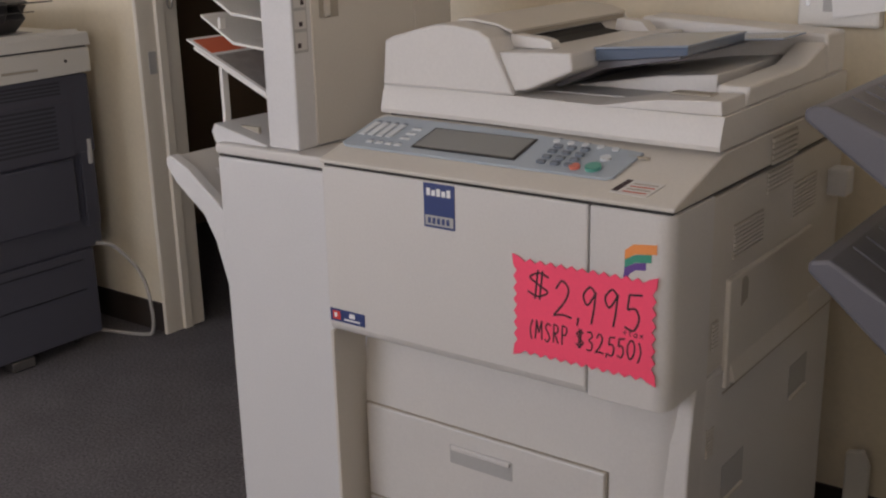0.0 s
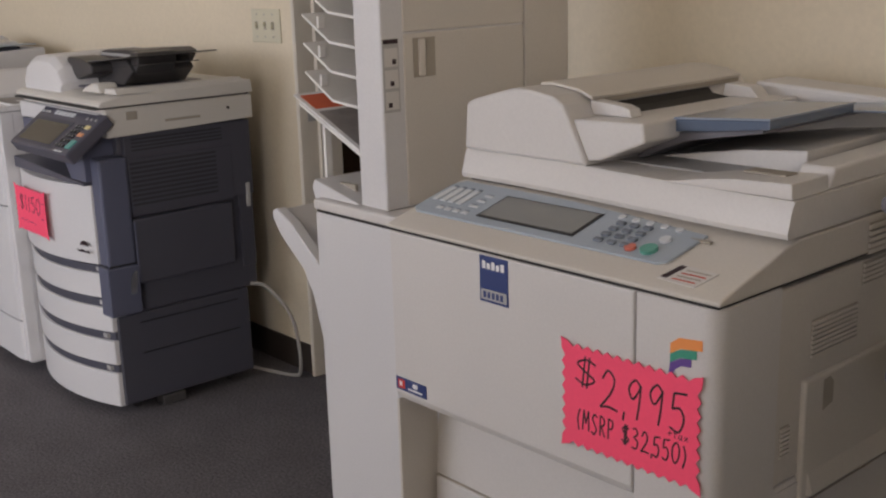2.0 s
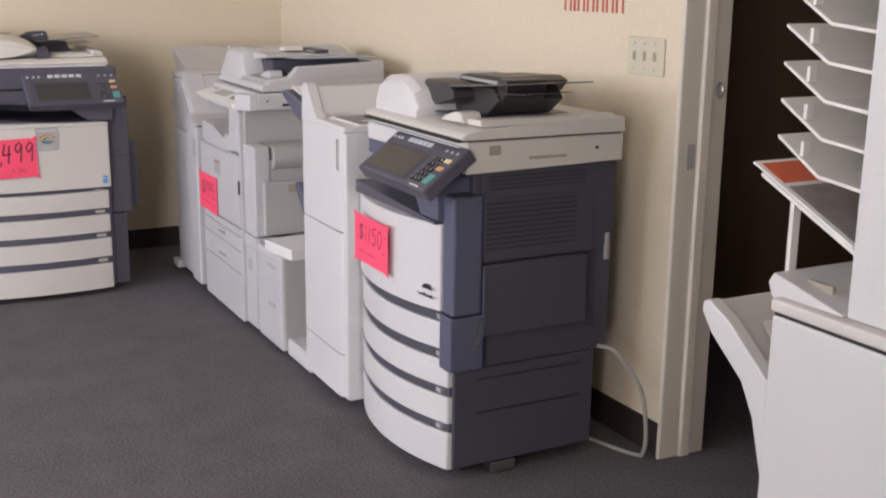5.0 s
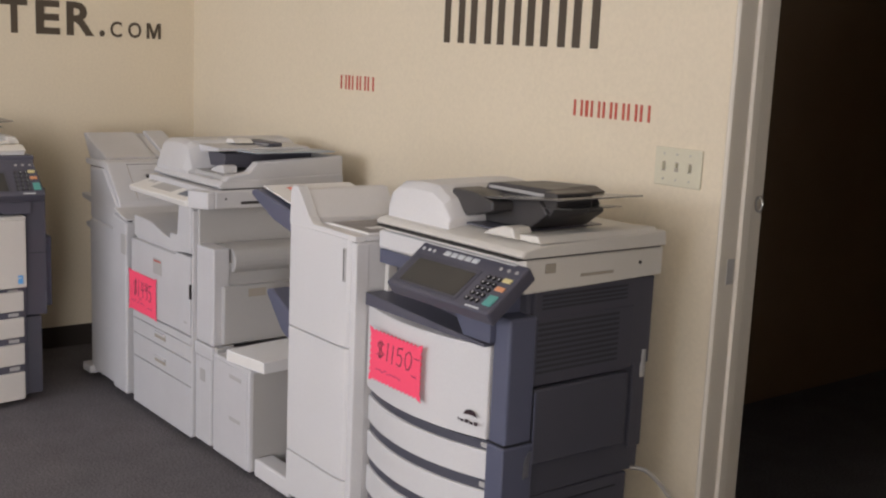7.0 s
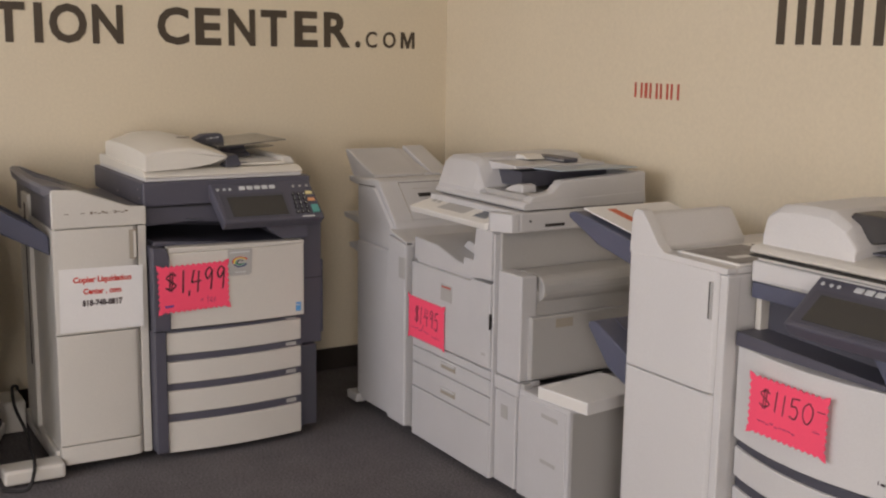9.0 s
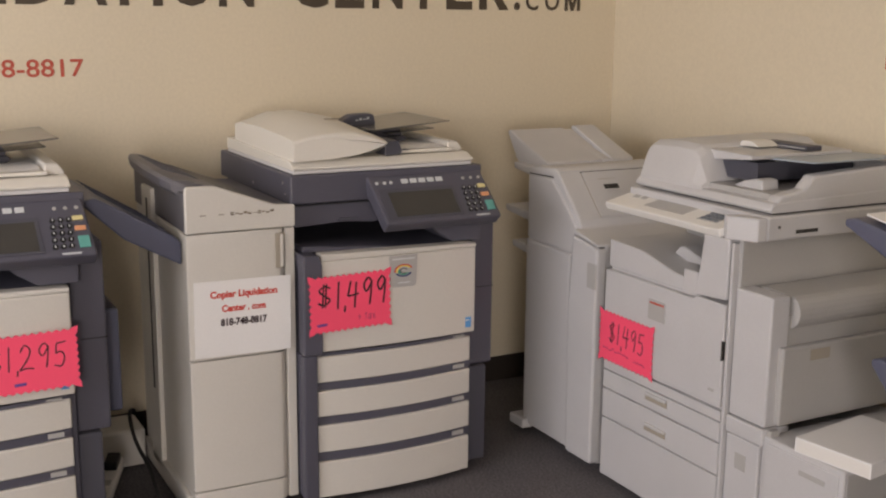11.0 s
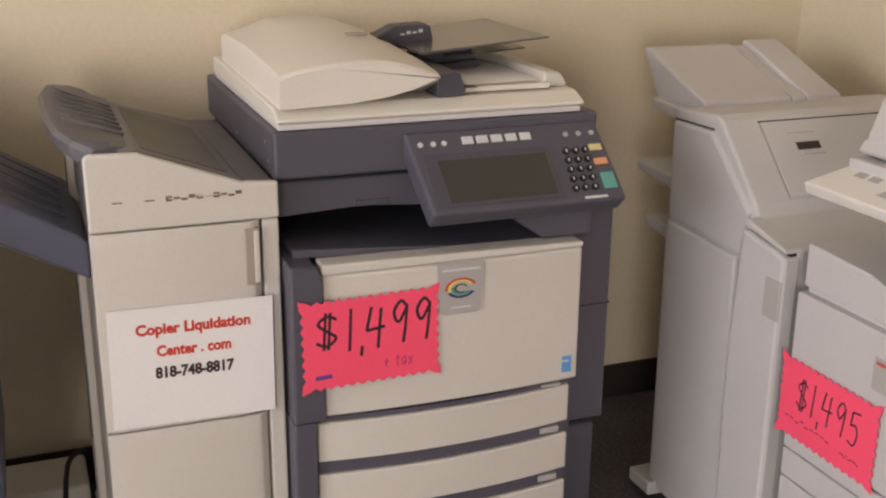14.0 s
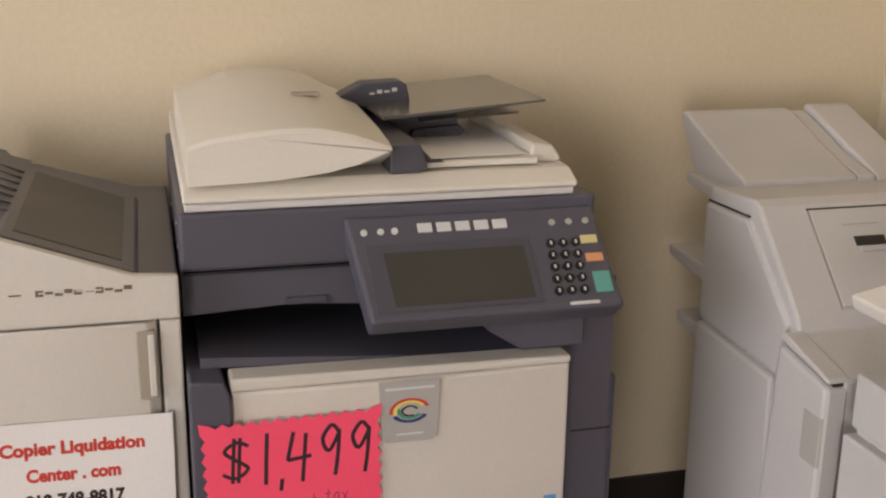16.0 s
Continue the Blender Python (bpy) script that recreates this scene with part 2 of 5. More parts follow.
STROKES = {
    "$": (0.6, [[(0.9, 0.8), (0.5, 0.9), (0.1, 0.72), (0.5, 0.5), (0.9, 0.3), (0.5, 0.1), (0.05, 0.22)], [(0.42, 1.0), (0.38, 0.0)], [(0.62, 1.0), (0.58, 0.0)]]),
    "0": (0.55, [[(0.5, 1.0), (0.1, 0.75), (0.08, 0.3), (0.45, 0.0), (0.85, 0.3), (0.9, 0.75), (0.55, 1.0)]]),
    "1": (0.25, [[(0.5, 1.0), (0.45, 0.5), (0.42, 0.0)]]),
    "2": (0.6, [[(0.1, 0.75), (0.4, 1.0), (0.75, 0.8), (0.6, 0.45), (0.05, 0.0)], [(0.05, 0.0), (0.5, 0.06), (1.0, 0.02)]]),
    "3": (0.5, [[(0.1, 0.95), (0.6, 0.98), (0.8, 0.75), (0.35, 0.55), (0.85, 0.4), (0.7, 0.05), (0.05, 0.05)]]),
    "4": (0.6, [[(0.3, 1.0), (0.1, 0.45)], [(0.1, 0.45), (0.95, 0.5)], [(0.75, 0.95), (0.65, 0.0)]]),
    "5": (0.5, [[(0.2, 0.95), (0.15, 0.55)], [(0.15, 0.55), (0.6, 0.6), (0.85, 0.35), (0.6, 0.02), (0.05, 0.08)], [(0.2, 0.95), (0.95, 1.0)]]),
    "9": (0.5, [[(0.85, 0.85), (0.5, 1.0), (0.12, 0.75), (0.4, 0.5), (0.85, 0.85)], [(0.85, 0.9), (0.8, 0.4), (0.7, 0.0)]]),
    ",": (0.08, [[(0.6, 0.05), (0.3, -0.18)]]),
    "-": (0.4, [[(0.0, 0.5), (1.0, 0.55)]]),
    "+": (0.4, [[(0.0, 0.45), (1.0, 0.5)], [(0.5, 0.8), (0.5, 0.1)]]),
    "t": (0.35, [[(0.5, 1.0), (0.45, 0.2), (0.8, 0.02)], [(0.0, 0.7), (0.95, 0.75)]]),
    "a": (0.45, [[(0.85, 0.6), (0.4, 0.65), (0.1, 0.25), (0.4, 0.0), (0.8, 0.4)], [(0.85, 0.65), (0.8, 0.1), (1.0, 0.0)]]),
    "x": (0.4, [[(0.1, 0.65), (0.9, 0.0)], [(0.9, 0.65), (0.1, 0.0)]]),
    "(": (0.3, [[(0.8, 1.0), (0.3, 0.5), (0.7, -0.05)]]),
    ")": (0.3, [[(0.2, 1.0), (0.75, 0.5), (0.2, -0.05)]]),
    "M": (0.55, [[(0.05, 0.0), (0.15, 1.0)], [(0.15, 1.0), (0.5, 0.35)], [(0.5, 0.35), (0.85, 1.0)], [(0.85, 1.0), (0.95, 0.0)]]),
    "S": (0.45, [[(0.9, 0.88), (0.5, 1.0), (0.15, 0.75), (0.55, 0.5), (0.85, 0.25), (0.45, 0.0), (0.05, 0.12)]]),
    "R": (0.45, [[(0.15, 0.0), (0.15, 1.0)], [(0.15, 1.0), (0.8, 0.85), (0.7, 0.55), (0.2, 0.5)], [(0.3, 0.5), (0.95, 0.0)]]),
    "P": (0.45, [[(0.2, 0.0), (0.15, 1.0)], [(0.15, 1.0), (0.85, 0.9), (0.75, 0.55), (0.2, 0.5)]]),
    " ": (0.3, []),
}


def handwriting(body, w, h, pen):
    """Marker strokes that fill a width and height, from the lower left corner, in the xy plane: one bmesh a character."""
    gap, total, out = 0.16, 0.0, []
    total = sum(STROKES[ch][0] + (0.02 if ch == "," else gap) for ch in body) - gap
    x = 0.0
    for k, ch in enumerate(body):
        wide, lines = STROKES[ch]
        up = 0.05 * math.sin(2.3 * k)
        bm = bmesh.new()
        for line in lines:
            pts = [((x + p * wide + 0.06 * q) / total * w, (q + up * 0.6) * h, 0.0) for p, q in line]
            me = bpy.data.meshes.new("stroke")
            t = tube(pts, pen, 6, 5)
            t.to_mesh(me)
            t.free()
            bm.from_mesh(me)
            bpy.data.meshes.remove(me)
        x += wide + (0.02 if ch == "," else gap)
        for v in bm.verts:
            v.co.z *= 0.18
        out.append(bm)
    return [bm for bm in out if bm.verts]


def bars(rects, depth=0.0006, bm=None):
    """Plain flat shapes in the xy plane: (x0, y0, x1, y1)."""
    bm = bm or bmesh.new()
    for x0, y0, x1, y1 in rects:
        box(x0, x1, y0, y1, 0, depth, bm=bm)
    return bm


def zigzag(w, h, tooth=0.0062, nx=13, ny=8):
    """The jagged outline of a starburst card, with drawn-out corners."""
    pts = []
    for (ax, ay), (bx, by), n, (ox, oy) in (((0, 0), (w, 0), nx, (0, -1)), ((w, 0), (w, h), ny, (1, 0)), ((w, h), (0, h), nx, (0, 1)), ((0, h), (0, 0), ny, (-1, 0))):
        for i in range(n):
            t, u = i / n, (i + 0.5) / n
            cx, cy = ax + (bx - ax) * t, ay + (by - ay) * t
            if i == 0:
                sx, sy = (1 if cx > w / 2 else -1), (1 if cy > h / 2 else -1)
                pts.append((cx + sx * tooth * 0.8, cy + sy * tooth * 1.2))
            else:
                pts.append((cx - ox * tooth * 0.5, cy - oy * tooth * 0.5))
            pts.append((ax + (bx - ax) * u + ox * tooth * 0.5, ay + (by - ay) * u + oy * tooth * 0.5))
    return pts


def price_tag(m, w, h, lines, label, tilt=0.0):
    """A pink card; lines: text, x, y, width, height, thickness, material."""
    tag = thing("price_tag", m @ FRONT @ pose(0, 0, 0, 0, 0, tilt), label, "price tag", "pink price tags")
    part("card", prism(zigzag(w, h), "z", 0.001, 0.0022), PINK, tag)
    for body, x, y, lw, lh, thick, mat in lines:
        at = pose(x, y, 0.0023)
        if body:
            for bm in handwriting(body, lw, lh, thick):
                part("character", bm, mat, tag, "", at)
        else:
            rects = [(i * lw / 9, 0.25 * lh * (i % 2), i * lw / 9 + lw / 13, lh * (0.75 + 0.25 * (i % 3 == 0))) for i in range(9)]
            rects = [(a, (b + d) / 2 - 0.0012, c, (b + d) / 2 + 0.0012) for a, b, c, d in rects]
            part("scribble", bars(rects, 0.0004), mat, tag, "", at)
    return tag


def grille(u0, u1, z0, z1, n, parent, m, mat=CREAM, name="vent"):
    """A louvre panel drawn in a front plane: slats over a back darkened as recess shade."""
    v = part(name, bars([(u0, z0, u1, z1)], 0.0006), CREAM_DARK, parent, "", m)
    step = (z1 - z0) / n
    for i in range(n):
        part("slat", box(u0, u1, z0 + i * step, z0 + (i + 0.62) * step, 0.0006, 0.0035), mat, v)
    return v


# ---- the room ----
XW, YN, YS, XE, TOP, T = -5.945, 2.372, -3.45, 2.3, 2.75, 0.13
DOOR_L, DOOR_R, DOOR_H = -2.665, -1.80, 2.06
solid("floor", box(XW - T, XE + T, YS - T, 5.2, -0.1, 0.0), CARPET, "dark charcoal low-pile carpet on the shop floor", "floor", "structure")
solid("ceiling", box(XW - T, XE + T, YS - T, 5.2, TOP, TOP + 0.1), CEILING, "white painted ceiling", "ceiling", "structure")
solid("wall_west", box(XW - T, XW, YS - T, 5.2, 0, TOP), WALL, "cream painted wall with dark lettering", "wall", "structure")
bm = box(XE, XE + T, -1.6, 5.2, 0, TOP)
box(XE, XE + T, YS - T, -3.2, 0, TOP, bm=bm)
box(XE, XE + T, -3.2, -1.6, 2.2, TOP, bm=bm)
solid("wall_east", bm, WALL, "plain cream painted wall", "wall", "structure")
bm = box(XW, DOOR_L, YN, YN + T, 0, TOP)
box(DOOR_R, XE, YN, YN + T, 0, TOP, bm=bm)
box(DOOR_L, DOOR_R, YN, YN + T, DOOR_H, TOP, bm=bm)
solid("wall_north", bm, WALL, "cream painted wall with a doorway and lettering", "wall", "structure")
bm = box(XW, -5.15, YS - T, YS, 0, TOP)
box(-1.65, XE, YS - T, YS, 0, TOP, bm=bm)
box(-5.15, -1.65, YS - T, YS, 0, 1.1, bm=bm)
box(-5.15, -1.65, YS - T, YS, 2.62, TOP, bm=bm)
solid("wall_south", bm, WALL, "cream painted wall round the shop window", "wall", "structure")
win = tagged(new("window_1"), "wide shop window in a dark aluminium frame", "window", "", "structure")
win.location = (0, YS - 0.1, 0)
for x in (-5.15, -4.00, -2.85, -1.70):
    part("mullion", box(x, x + 0.05, -0.03, 0.03, 1.1, 2.62, 0.004), ALU, win)
for z in (1.1, 2.57):
    part("rail", box(-5.10, -1.70, -0.028, 0.028, z, z + 0.05, 0.004), ALU, win)
# Unseen wall added to block low east light from the cream copier.
solid("shade_wall_low", box(0.05, XE, -0.40, -0.30, 0, 1.28), WALL, "low plain cream wall, added unseen to shade the cream copier", "wall", "structure")
solid("ground", box(-60, 60, -120, YS - T, -0.16, -0.1), ASPHALT, "grey asphalt outside the shop", "ground", "structure")
bm = box(XW, DOOR_L - 0.002, YN - 0.008, YN, 0.0, 0.102, 0.002)
box(DOOR_R + 0.03, XE, YN - 0.008, YN, 0.0, 0.102, 0.002, bm=bm)
box(XW, XW + 0.008, YS, YN - 0.009, 0.0, 0.102, 0.002, bm=bm)
solid("baseboard", bm, BASEBOARD, "dark brown rubber base along the walls", "baseboard", "structure")

# doorway with its moulded casing, and the dim room behind it
door = tagged(new("door_1"), "off-white moulded doorway into a dark back room", "doorway", "", "structure")


def jamb(sign, x):
    pts = [(-0.004, -0.012), (0.004, -0.020), (0.012, -0.014), (0.014, 0.0), (0.014, 0.052), (0.024, 0.056), (0.026, 0.086), (0.016, 0.092), (0.016, 0.145), (-0.004, 0.145)]
    return prism([(x + sign * p, YN + q) for p, q in pts], "z", 0.0, DOOR_H + 0.02, 0.001, 1)


part("jamb", jamb(1, DOOR_L), TRIM, door)
part("jamb", jamb(-1, DOOR_R), TRIM, door)
part("head_jamb", box(DOOR_L + 0.027, DOOR_R - 0.027, YN - 0.012, YN + 0.145, DOOR_H, DOOR_H + 0.02, 0.003), TRIM, door)
part("strike_plate", box(DOOR_L + 0.0145, DOOR_L + 0.0165, YN + 0.015, YN + 0.045, 0.87, 0.94, 0.0005), GREYPL_AND_SHADE, door, "dull grey strike plate")
ring = []
for i in range(13):
    a = 2 * math.pi * i / 12
    ring.append((DOOR_L + 0.038 + 0.011 * math.cos(a), YN + 0.10, 1.09 + 0.02 * math.sin(a)))
part("latch_ring", tube(ring, 0.003, 6, 2), STEEL, door, "small pale metal latch ring")
solid("wall_back_room", box(XW, XE, 5.07, 5.2, 0, TOP), BROWN_WALL, "dim brown wall of the back room", "wall", "structure")
bm = box(-3.75, -3.65, YN + T, 5.07, 0, TOP)
box(-0.9, -0.8, YN + T, 5.07, 0, TOP, bm=bm)
solid("wall_back_sides", bm, BROWN_WALL, "dim brown side walls of the back room", "wall", "structure")

# switch plate
plate = thing("light_switch", pose(-2.915, YN - 0.0005, 1.118), "ivory three-gang light switch plate on the cream wall", "light switch")
part("plate", box(0, 0.168, -0.006, 0.0, 0, 0.108, 0.0025), IVORY, plate)
for i in range(3):
    x = 0.033 + i * 0.047
    part("toggle", box(x - 0.0045, x + 0.0045, -0.016, -0.005, 0.045 + 0.008 * (i % 2), 0.066, 0.0015), IVORY, plate)
    part("slot", box(x - 0.007, x + 0.007, -0.0066, -0.0055, 0.041, 0.068), CREAM_DARK, plate)
    for z in (0.018, 0.09):
        part("screw", rod((x, -0.0075, z), (x, -0.005, z), 0.003, 8), STEEL, plate)


# ---- lettering on the walls ----
def islands(bm):
    """The joined pieces of a bmesh, each as a bmesh of its own."""
    left, out = set(bm.verts), []
    while left:
        stack, seen = [left.pop()], set()
        while stack:
            v = stack.pop()
            seen.add(v)
            for e in v.link_edges:
                w = e.other_vert(v)
                if w in left:
                    left.discard(w)
                    stack.append(w)
        piece, twin = bmesh.new(), {}
        for f in {f for v in seen for f in v.link_faces}:
            piece.faces.new([twin.get(v) or twin.setdefault(v, piece.verts.new(v.co)) for v in f.verts])
        out.append(piece)
    bm.free()
    return out


def wall_word(name, bm, mat, m, label):
    word = thing(name, m, label, "lettering")
    for piece in sorted(islands(bm), key=lambda p: min(v.co.x for v in p.verts)):
        part("letter", piece, mat, word)
    return word


WEST = Matrix.Translation((XW + 0.0005, 0, 0)) @ FACE_EAST @ FRONT
NORTH = Matrix.Translation((0, YN - 0.0005, 0)) @ FRONT
WORDS = (
    (0.152, 0.030, (("L", -0.364, -0.282), ("I", -0.255, -0.232), ("Q", -0.208, -0.099), ("U", -0.072, 0.027), ("I", 0.053, 0.081), ("D", 0.107, 0.235), ("A", 0.250, 0.384), ("T", 0.377, 0.496), ("I", 0.528, 0.560), ("O", 0.583, 0.727), ("N", 0.747, 0.868))),
    (0.152, 0.030, (("C", 1.005, 1.137), ("E", 1.163, 1.274), ("N", 1.306, 1.425), ("T", 1.450, 1.568), ("E", 1.604, 1.713), ("R", 1.743, 1.872))),
    (0.030, 0.020, ((".", 1.896, 1.922),)),
    (0.073, 0.016, (("C", 1.948, 2.005), ("O", 2.035, 2.101))),
)
for h, thick, letters in WORDS:
    word = thing("wall_lettering", WEST @ pose(0, 1.468, 0), "dark brown capital letters on the cream wall", "lettering")
    for ch, y0, y1 in letters:
        part("letter", writing(ch, y1 - y0, h, thick, 0.002), BROWN, word, "", pose(y0, 0, 0))
wall_word("wall_phone_number", writing("818-748-8817", 0.495, 0.056, 0.010, 0.001), WALLRED, WEST @ pose(-0.195, 1.245, 0), "dull red phone number on the cream wall")


M_SHAPE = [(0, 0), (0, 0.073), (0.018, 0.073), (0.036, 0.028), (0.054, 0.073), (0.072, 0.073), (0.072, 0), (0.058, 0), (0.058, 0.05), (0.042, 0.0), (0.030, 0.0), (0.014, 0.05), (0.014, 0)]
wall_word("wall_lettering", prism(M_SHAPE, "z", 0, 0.002), BROWN, WEST @ pose(2.127, 1.468, 0), "dark brown capital letters on the cream wall")


def maker_sign(m, edges, h, s, mat, label):
    """A maker's name as plain upright bars, two to a letter's width."""
    sign = thing("wall_sign", m, label, "wall sign")
    for x0, x1 in edges:
        for a in ((x0, x0 + s), (x1 - s, x1)) if x1 - x0 > 2.2 * s else ((x0, x1),):
            part("bar", bars([(a[0], 0, a[1], h)], 0.0015), mat, sign)


def letter_edges(n, w, slim):
    """Even letter widths with slimmer ones where given."""
    wide = [0.32 if i in slim else 1.0 for i in range(n)]
    k, x, out = w / (sum(wide) + 0.28 * (n - 1)), 0.0, []
    for v in wide:
        out.append((x, x + v * k))
        x += (v + 0.28) * k
    return out


maker_sign(NORTH @ pose(-3.932, 1.497, 0, 0, 0, -0.4), letter_edges(6, 0.755, (3,)), 0.172, 0.034, BROWN, "dark brown maker's name as bold bars on the cream wall")
maker_sign(NORTH @ pose(-4.595, 1.303, 0), letter_edges(5, 0.236, (1,)), 0.055, 0.010, WALLRED, "small dull red maker's name bars on the cream wall")
maker_sign(NORTH @ pose(-3.263, 1.288, 0), letter_edges(7, 0.312, (1,)), 0.049, 0.009, WALLRED, "dull red maker's name bars on the cream wall")

SIDE = Matrix(((0, 0, 1, 0), (1, 0, 0, 0), (0, 1, 0, 0), (0, 0, 0, 1)))


def caster(parent, x, y, r=0.025):
    c = part("caster", rod((x - 0.012, y, r), (x + 0.012, y, r), r, 14), RUBBER, parent, "black caster")
    part("fork", box(x - 0.018, x + 0.018, y - 0.012, y + 0.012, r, r + 0.028, 0.003), STEEL, c)


# ---- the large cream colour copier ----
c1 = thing("color_copier", pose(-1.06, 1.443, 0), "large cream colour photocopier with a blue-grey control panel", "photocopier")
W1 = 0.64
cove = [(0.084, 0.045), (0.084, 0.485), (0.088, 0.55), (0.096, 0.61), (0.106, 0.648), (0.735, 0.648), (0.735, 0.045)]
part("lower_body", prism(cove, "x", 0.0, W1, 0.004), CREAM_DOOR, c1)
part("upper_body", box(0.006, W1 - 0.001, 0.038, 0.735, 0.649, 0.93, 0.004), CREAM, c1)
part("plinth", box(0.02, W1 - 0.02, 0.06, 0.70, 0.012, 0.045), CHARCOAL, c1)
for x in (0.06, W1 - 0.06):
    caster(c1, x, 0.12, 0.02)
    caster(c1, x, 0.66, 0.02)
# the door and its right neighbour hang forward and curl in at their lower edge
lip = [(0.0, 0.935), (0.0, 0.656), (0.004, 0.645), (0.012, 0.640), (0.03, 0.643), (0.036, 0.935)]
part("front_door", prism(lip, "x", 0.001, 0.509, 0.003), CREAM_DOOR, c1)
arc = [(0.512, 0.036), (0.512, 0.0)] + [(W1 - 0.026 + 0.026 * math.sin(a), 0.026 - 0.026 * math.cos(a)) for a in np.linspace(0, math.pi / 2, 9)] + [(W1, 0.142), (W1 - 0.03, 0.142)]
part("front_corner_cover", prism(arc, "z", 0.641, 0.935, 0.002, 1), CREAM_DOOR, c1)
part("lower_corner_cover", loft(bmesh.new(), [[(0.510, v + 0.001, z)] + [(W1 - 0.064 + 0.065 * math.sin(t), v + 0.064 - 0.065 * math.cos(t), z) for t in np.linspace(0, math.pi / 2, 8)] + [(W1 + 0.002, 0.200, z), (0.510, 0.200, z)] for v, z in ((0.079, 0.05), (0.079, 0.50), (0.081, 0.58), (0.086, 0.640))]), CREAM_DOOR, c1)
part("shadow_gap", box(0.004, W1 - 0.004, 0.004, 0.70, 0.9352, 0.9398), SEAM, c1)
top = [(-0.002, 0.9400), (-0.004, 0.946), (0.006, 0.950), (0.160, 0.9933), (0.172, 0.995), (0.73, 0.995), (0.735, 0.940)]
part("top_cover", prism(top, "x", -0.002, W1 + 0.003, 0.003), CREAM, c1)

SLOPE = Matrix.Translation((0, 0.006, 0.950)) @ pose(0, 0, 0, math.degrees(math.atan2(0.0433, 0.154)), 0, 0)
panel = part("control_panel", prism([(0.004, 0.050), (0.018, 0.040), (0.510, 0.040), (0.522, 0.048), (0.530, 0.130), (0.400, 0.144), (0.250, 0.156), (0.020, 0.158), (0.004, 0.140)], "z", 0.0, 0.004, 0.0015), PANEL_BLUE, c1, "blue-grey control panel", SLOPE)
part("screen_frame", box(0.144, 0.346, 0.058, 0.132, 0.004, 0.0056, 0.0008), SEAM, panel)
part("touch_screen", box(0.149, 0.341, 0.063, 0.128, 0.0056, 0.0062), LCD, panel, "grey unlit touch screen")
for j in range(4):
    for i in range(3):
        x, y = 0.384 + i * 0.024, 0.058 + j * 0.0175
        part("key", box(x, x + 0.015, y, y + 0.0095, 0.004, 0.0085, 0.002), KEY_GREY, panel)
part("stop_key", rod((0.451, 0.060, 0.004), (0.451, 0.060, 0.008), 0.0085, 14), STOP_RED, panel, "dull red stop key")
part("start_key", rod((0.480, 0.064, 0.004), (0.480, 0.064, 0.009), 0.0125, 18), START_GREEN, panel, "dull green start key")
part("clear_key", rod((0.484, 0.096, 0.004), (0.484, 0.096, 0.008), 0.0085, 14), KEY_LIGHT, panel)
for i in range(5):
    part("mode_key", rod((0.378 + i * 0.0265, 0.134 - i * 0.0015, 0.004), (0.378 + i * 0.0265, 0.134 - i * 0.0015, 0.006), 0.006, 12), KEY_LIGHT, panel)
    part("mode_print", box(0.373 + i * 0.0265, 0.384 + i * 0.0265, 0.1435 - i * 0.003, 0.1455 - i * 0.003, 0.004, 0.0044), KEY_GREY, panel)
for i in range(4):
    part("function_key", box(0.016 + i * 0.019, 0.029 + i * 0.019, 0.080, 0.128, 0.004, 0.007, 0.0015), KEY_LIGHT, panel)
    part("function_lamp", box(0.018 + i * 0.019, 0.026 + i * 0.019, 0.132, 0.136, 0.004, 0.005), KEY_GREY, panel)
    part("job_key", box(0.050 + i * 0.020, 0.063 + i * 0.020, 0.056, 0.064, 0.004, 0.006, 0.001), KEY_LIGHT, panel)
    part("job_print", box(0.050 + i * 0.020, 0.060 + i * 0.020, 0.067, 0.069, 0.004, 0.0044), KEY_GREY, panel)
for j in range(3):
    part("side_key", box(0.104, 0.124, 0.080 + j * 0.018, 0.086 + j * 0.018, 0.004, 0.006, 0.001), KEY_LIGHT, panel)
    part("side_print", box(0.104, 0.118, 0.0885 + j * 0.018, 0.0905 + j * 0.018, 0.004, 0.0044), KEY_GREY, panel)
note = part("notice_label", prism([(0.532, 0.012), (0.592, 0.008), (0.602, 0.049), (0.542, 0.053)], "z", 0.0, 0.0012), CREAM_DOOR, c1, "small printed notice label", SLOPE)
part("notice_bar", prism([(0.534, 0.016), (0.544, 0.0155), (0.5525, 0.050), (0.543, 0.0505)], "z", 0.0, 0.0005), INK, note, "", pose(0, 0, 0.0012))
for i in range(4):
    part("notice_bar", bars([(0.552 + i * 0.002, 0.016 + i * 0.008, 0.588 + i * 0.0025, 0.0185 + i * 0.008)], 0.0005), CREAM_DARK if i % 2 else WALLRED, note, "", pose(0, 0, 0.0012))
part("card_slot", box(0.512, 0.545, 0.112, 0.118, 0.001, 0.004), CREAM_DARK, c1, "", SLOPE)

# document feeder
rings = []
for u, d in ((-0.006, 0.172), (0.12, 0.172), (0.22, 0.168), (0.30, 0.162), (0.38, 0.155), (0.48, 0.147), (0.56, 0.143), (W1 + 0.003, 0.142)):
    rings.append([(u, d, 0.9985), (u, d - 0.002, 1.006), (u, d + 0.003, 1.022), (u, d + 0.006, 1.034), (u, d + 0.012, 1.047), (u, 0.712, 1.047), (u, 0.715, 0.9985)])
part("feeder_base", loft(bmesh.new(), rings), CREAM_DOOR, c1)
part("feeder_gap", box(0.012, W1 - 0.01, 0.176, 0.70, 0.9952, 0.9984), SEAM, c1)
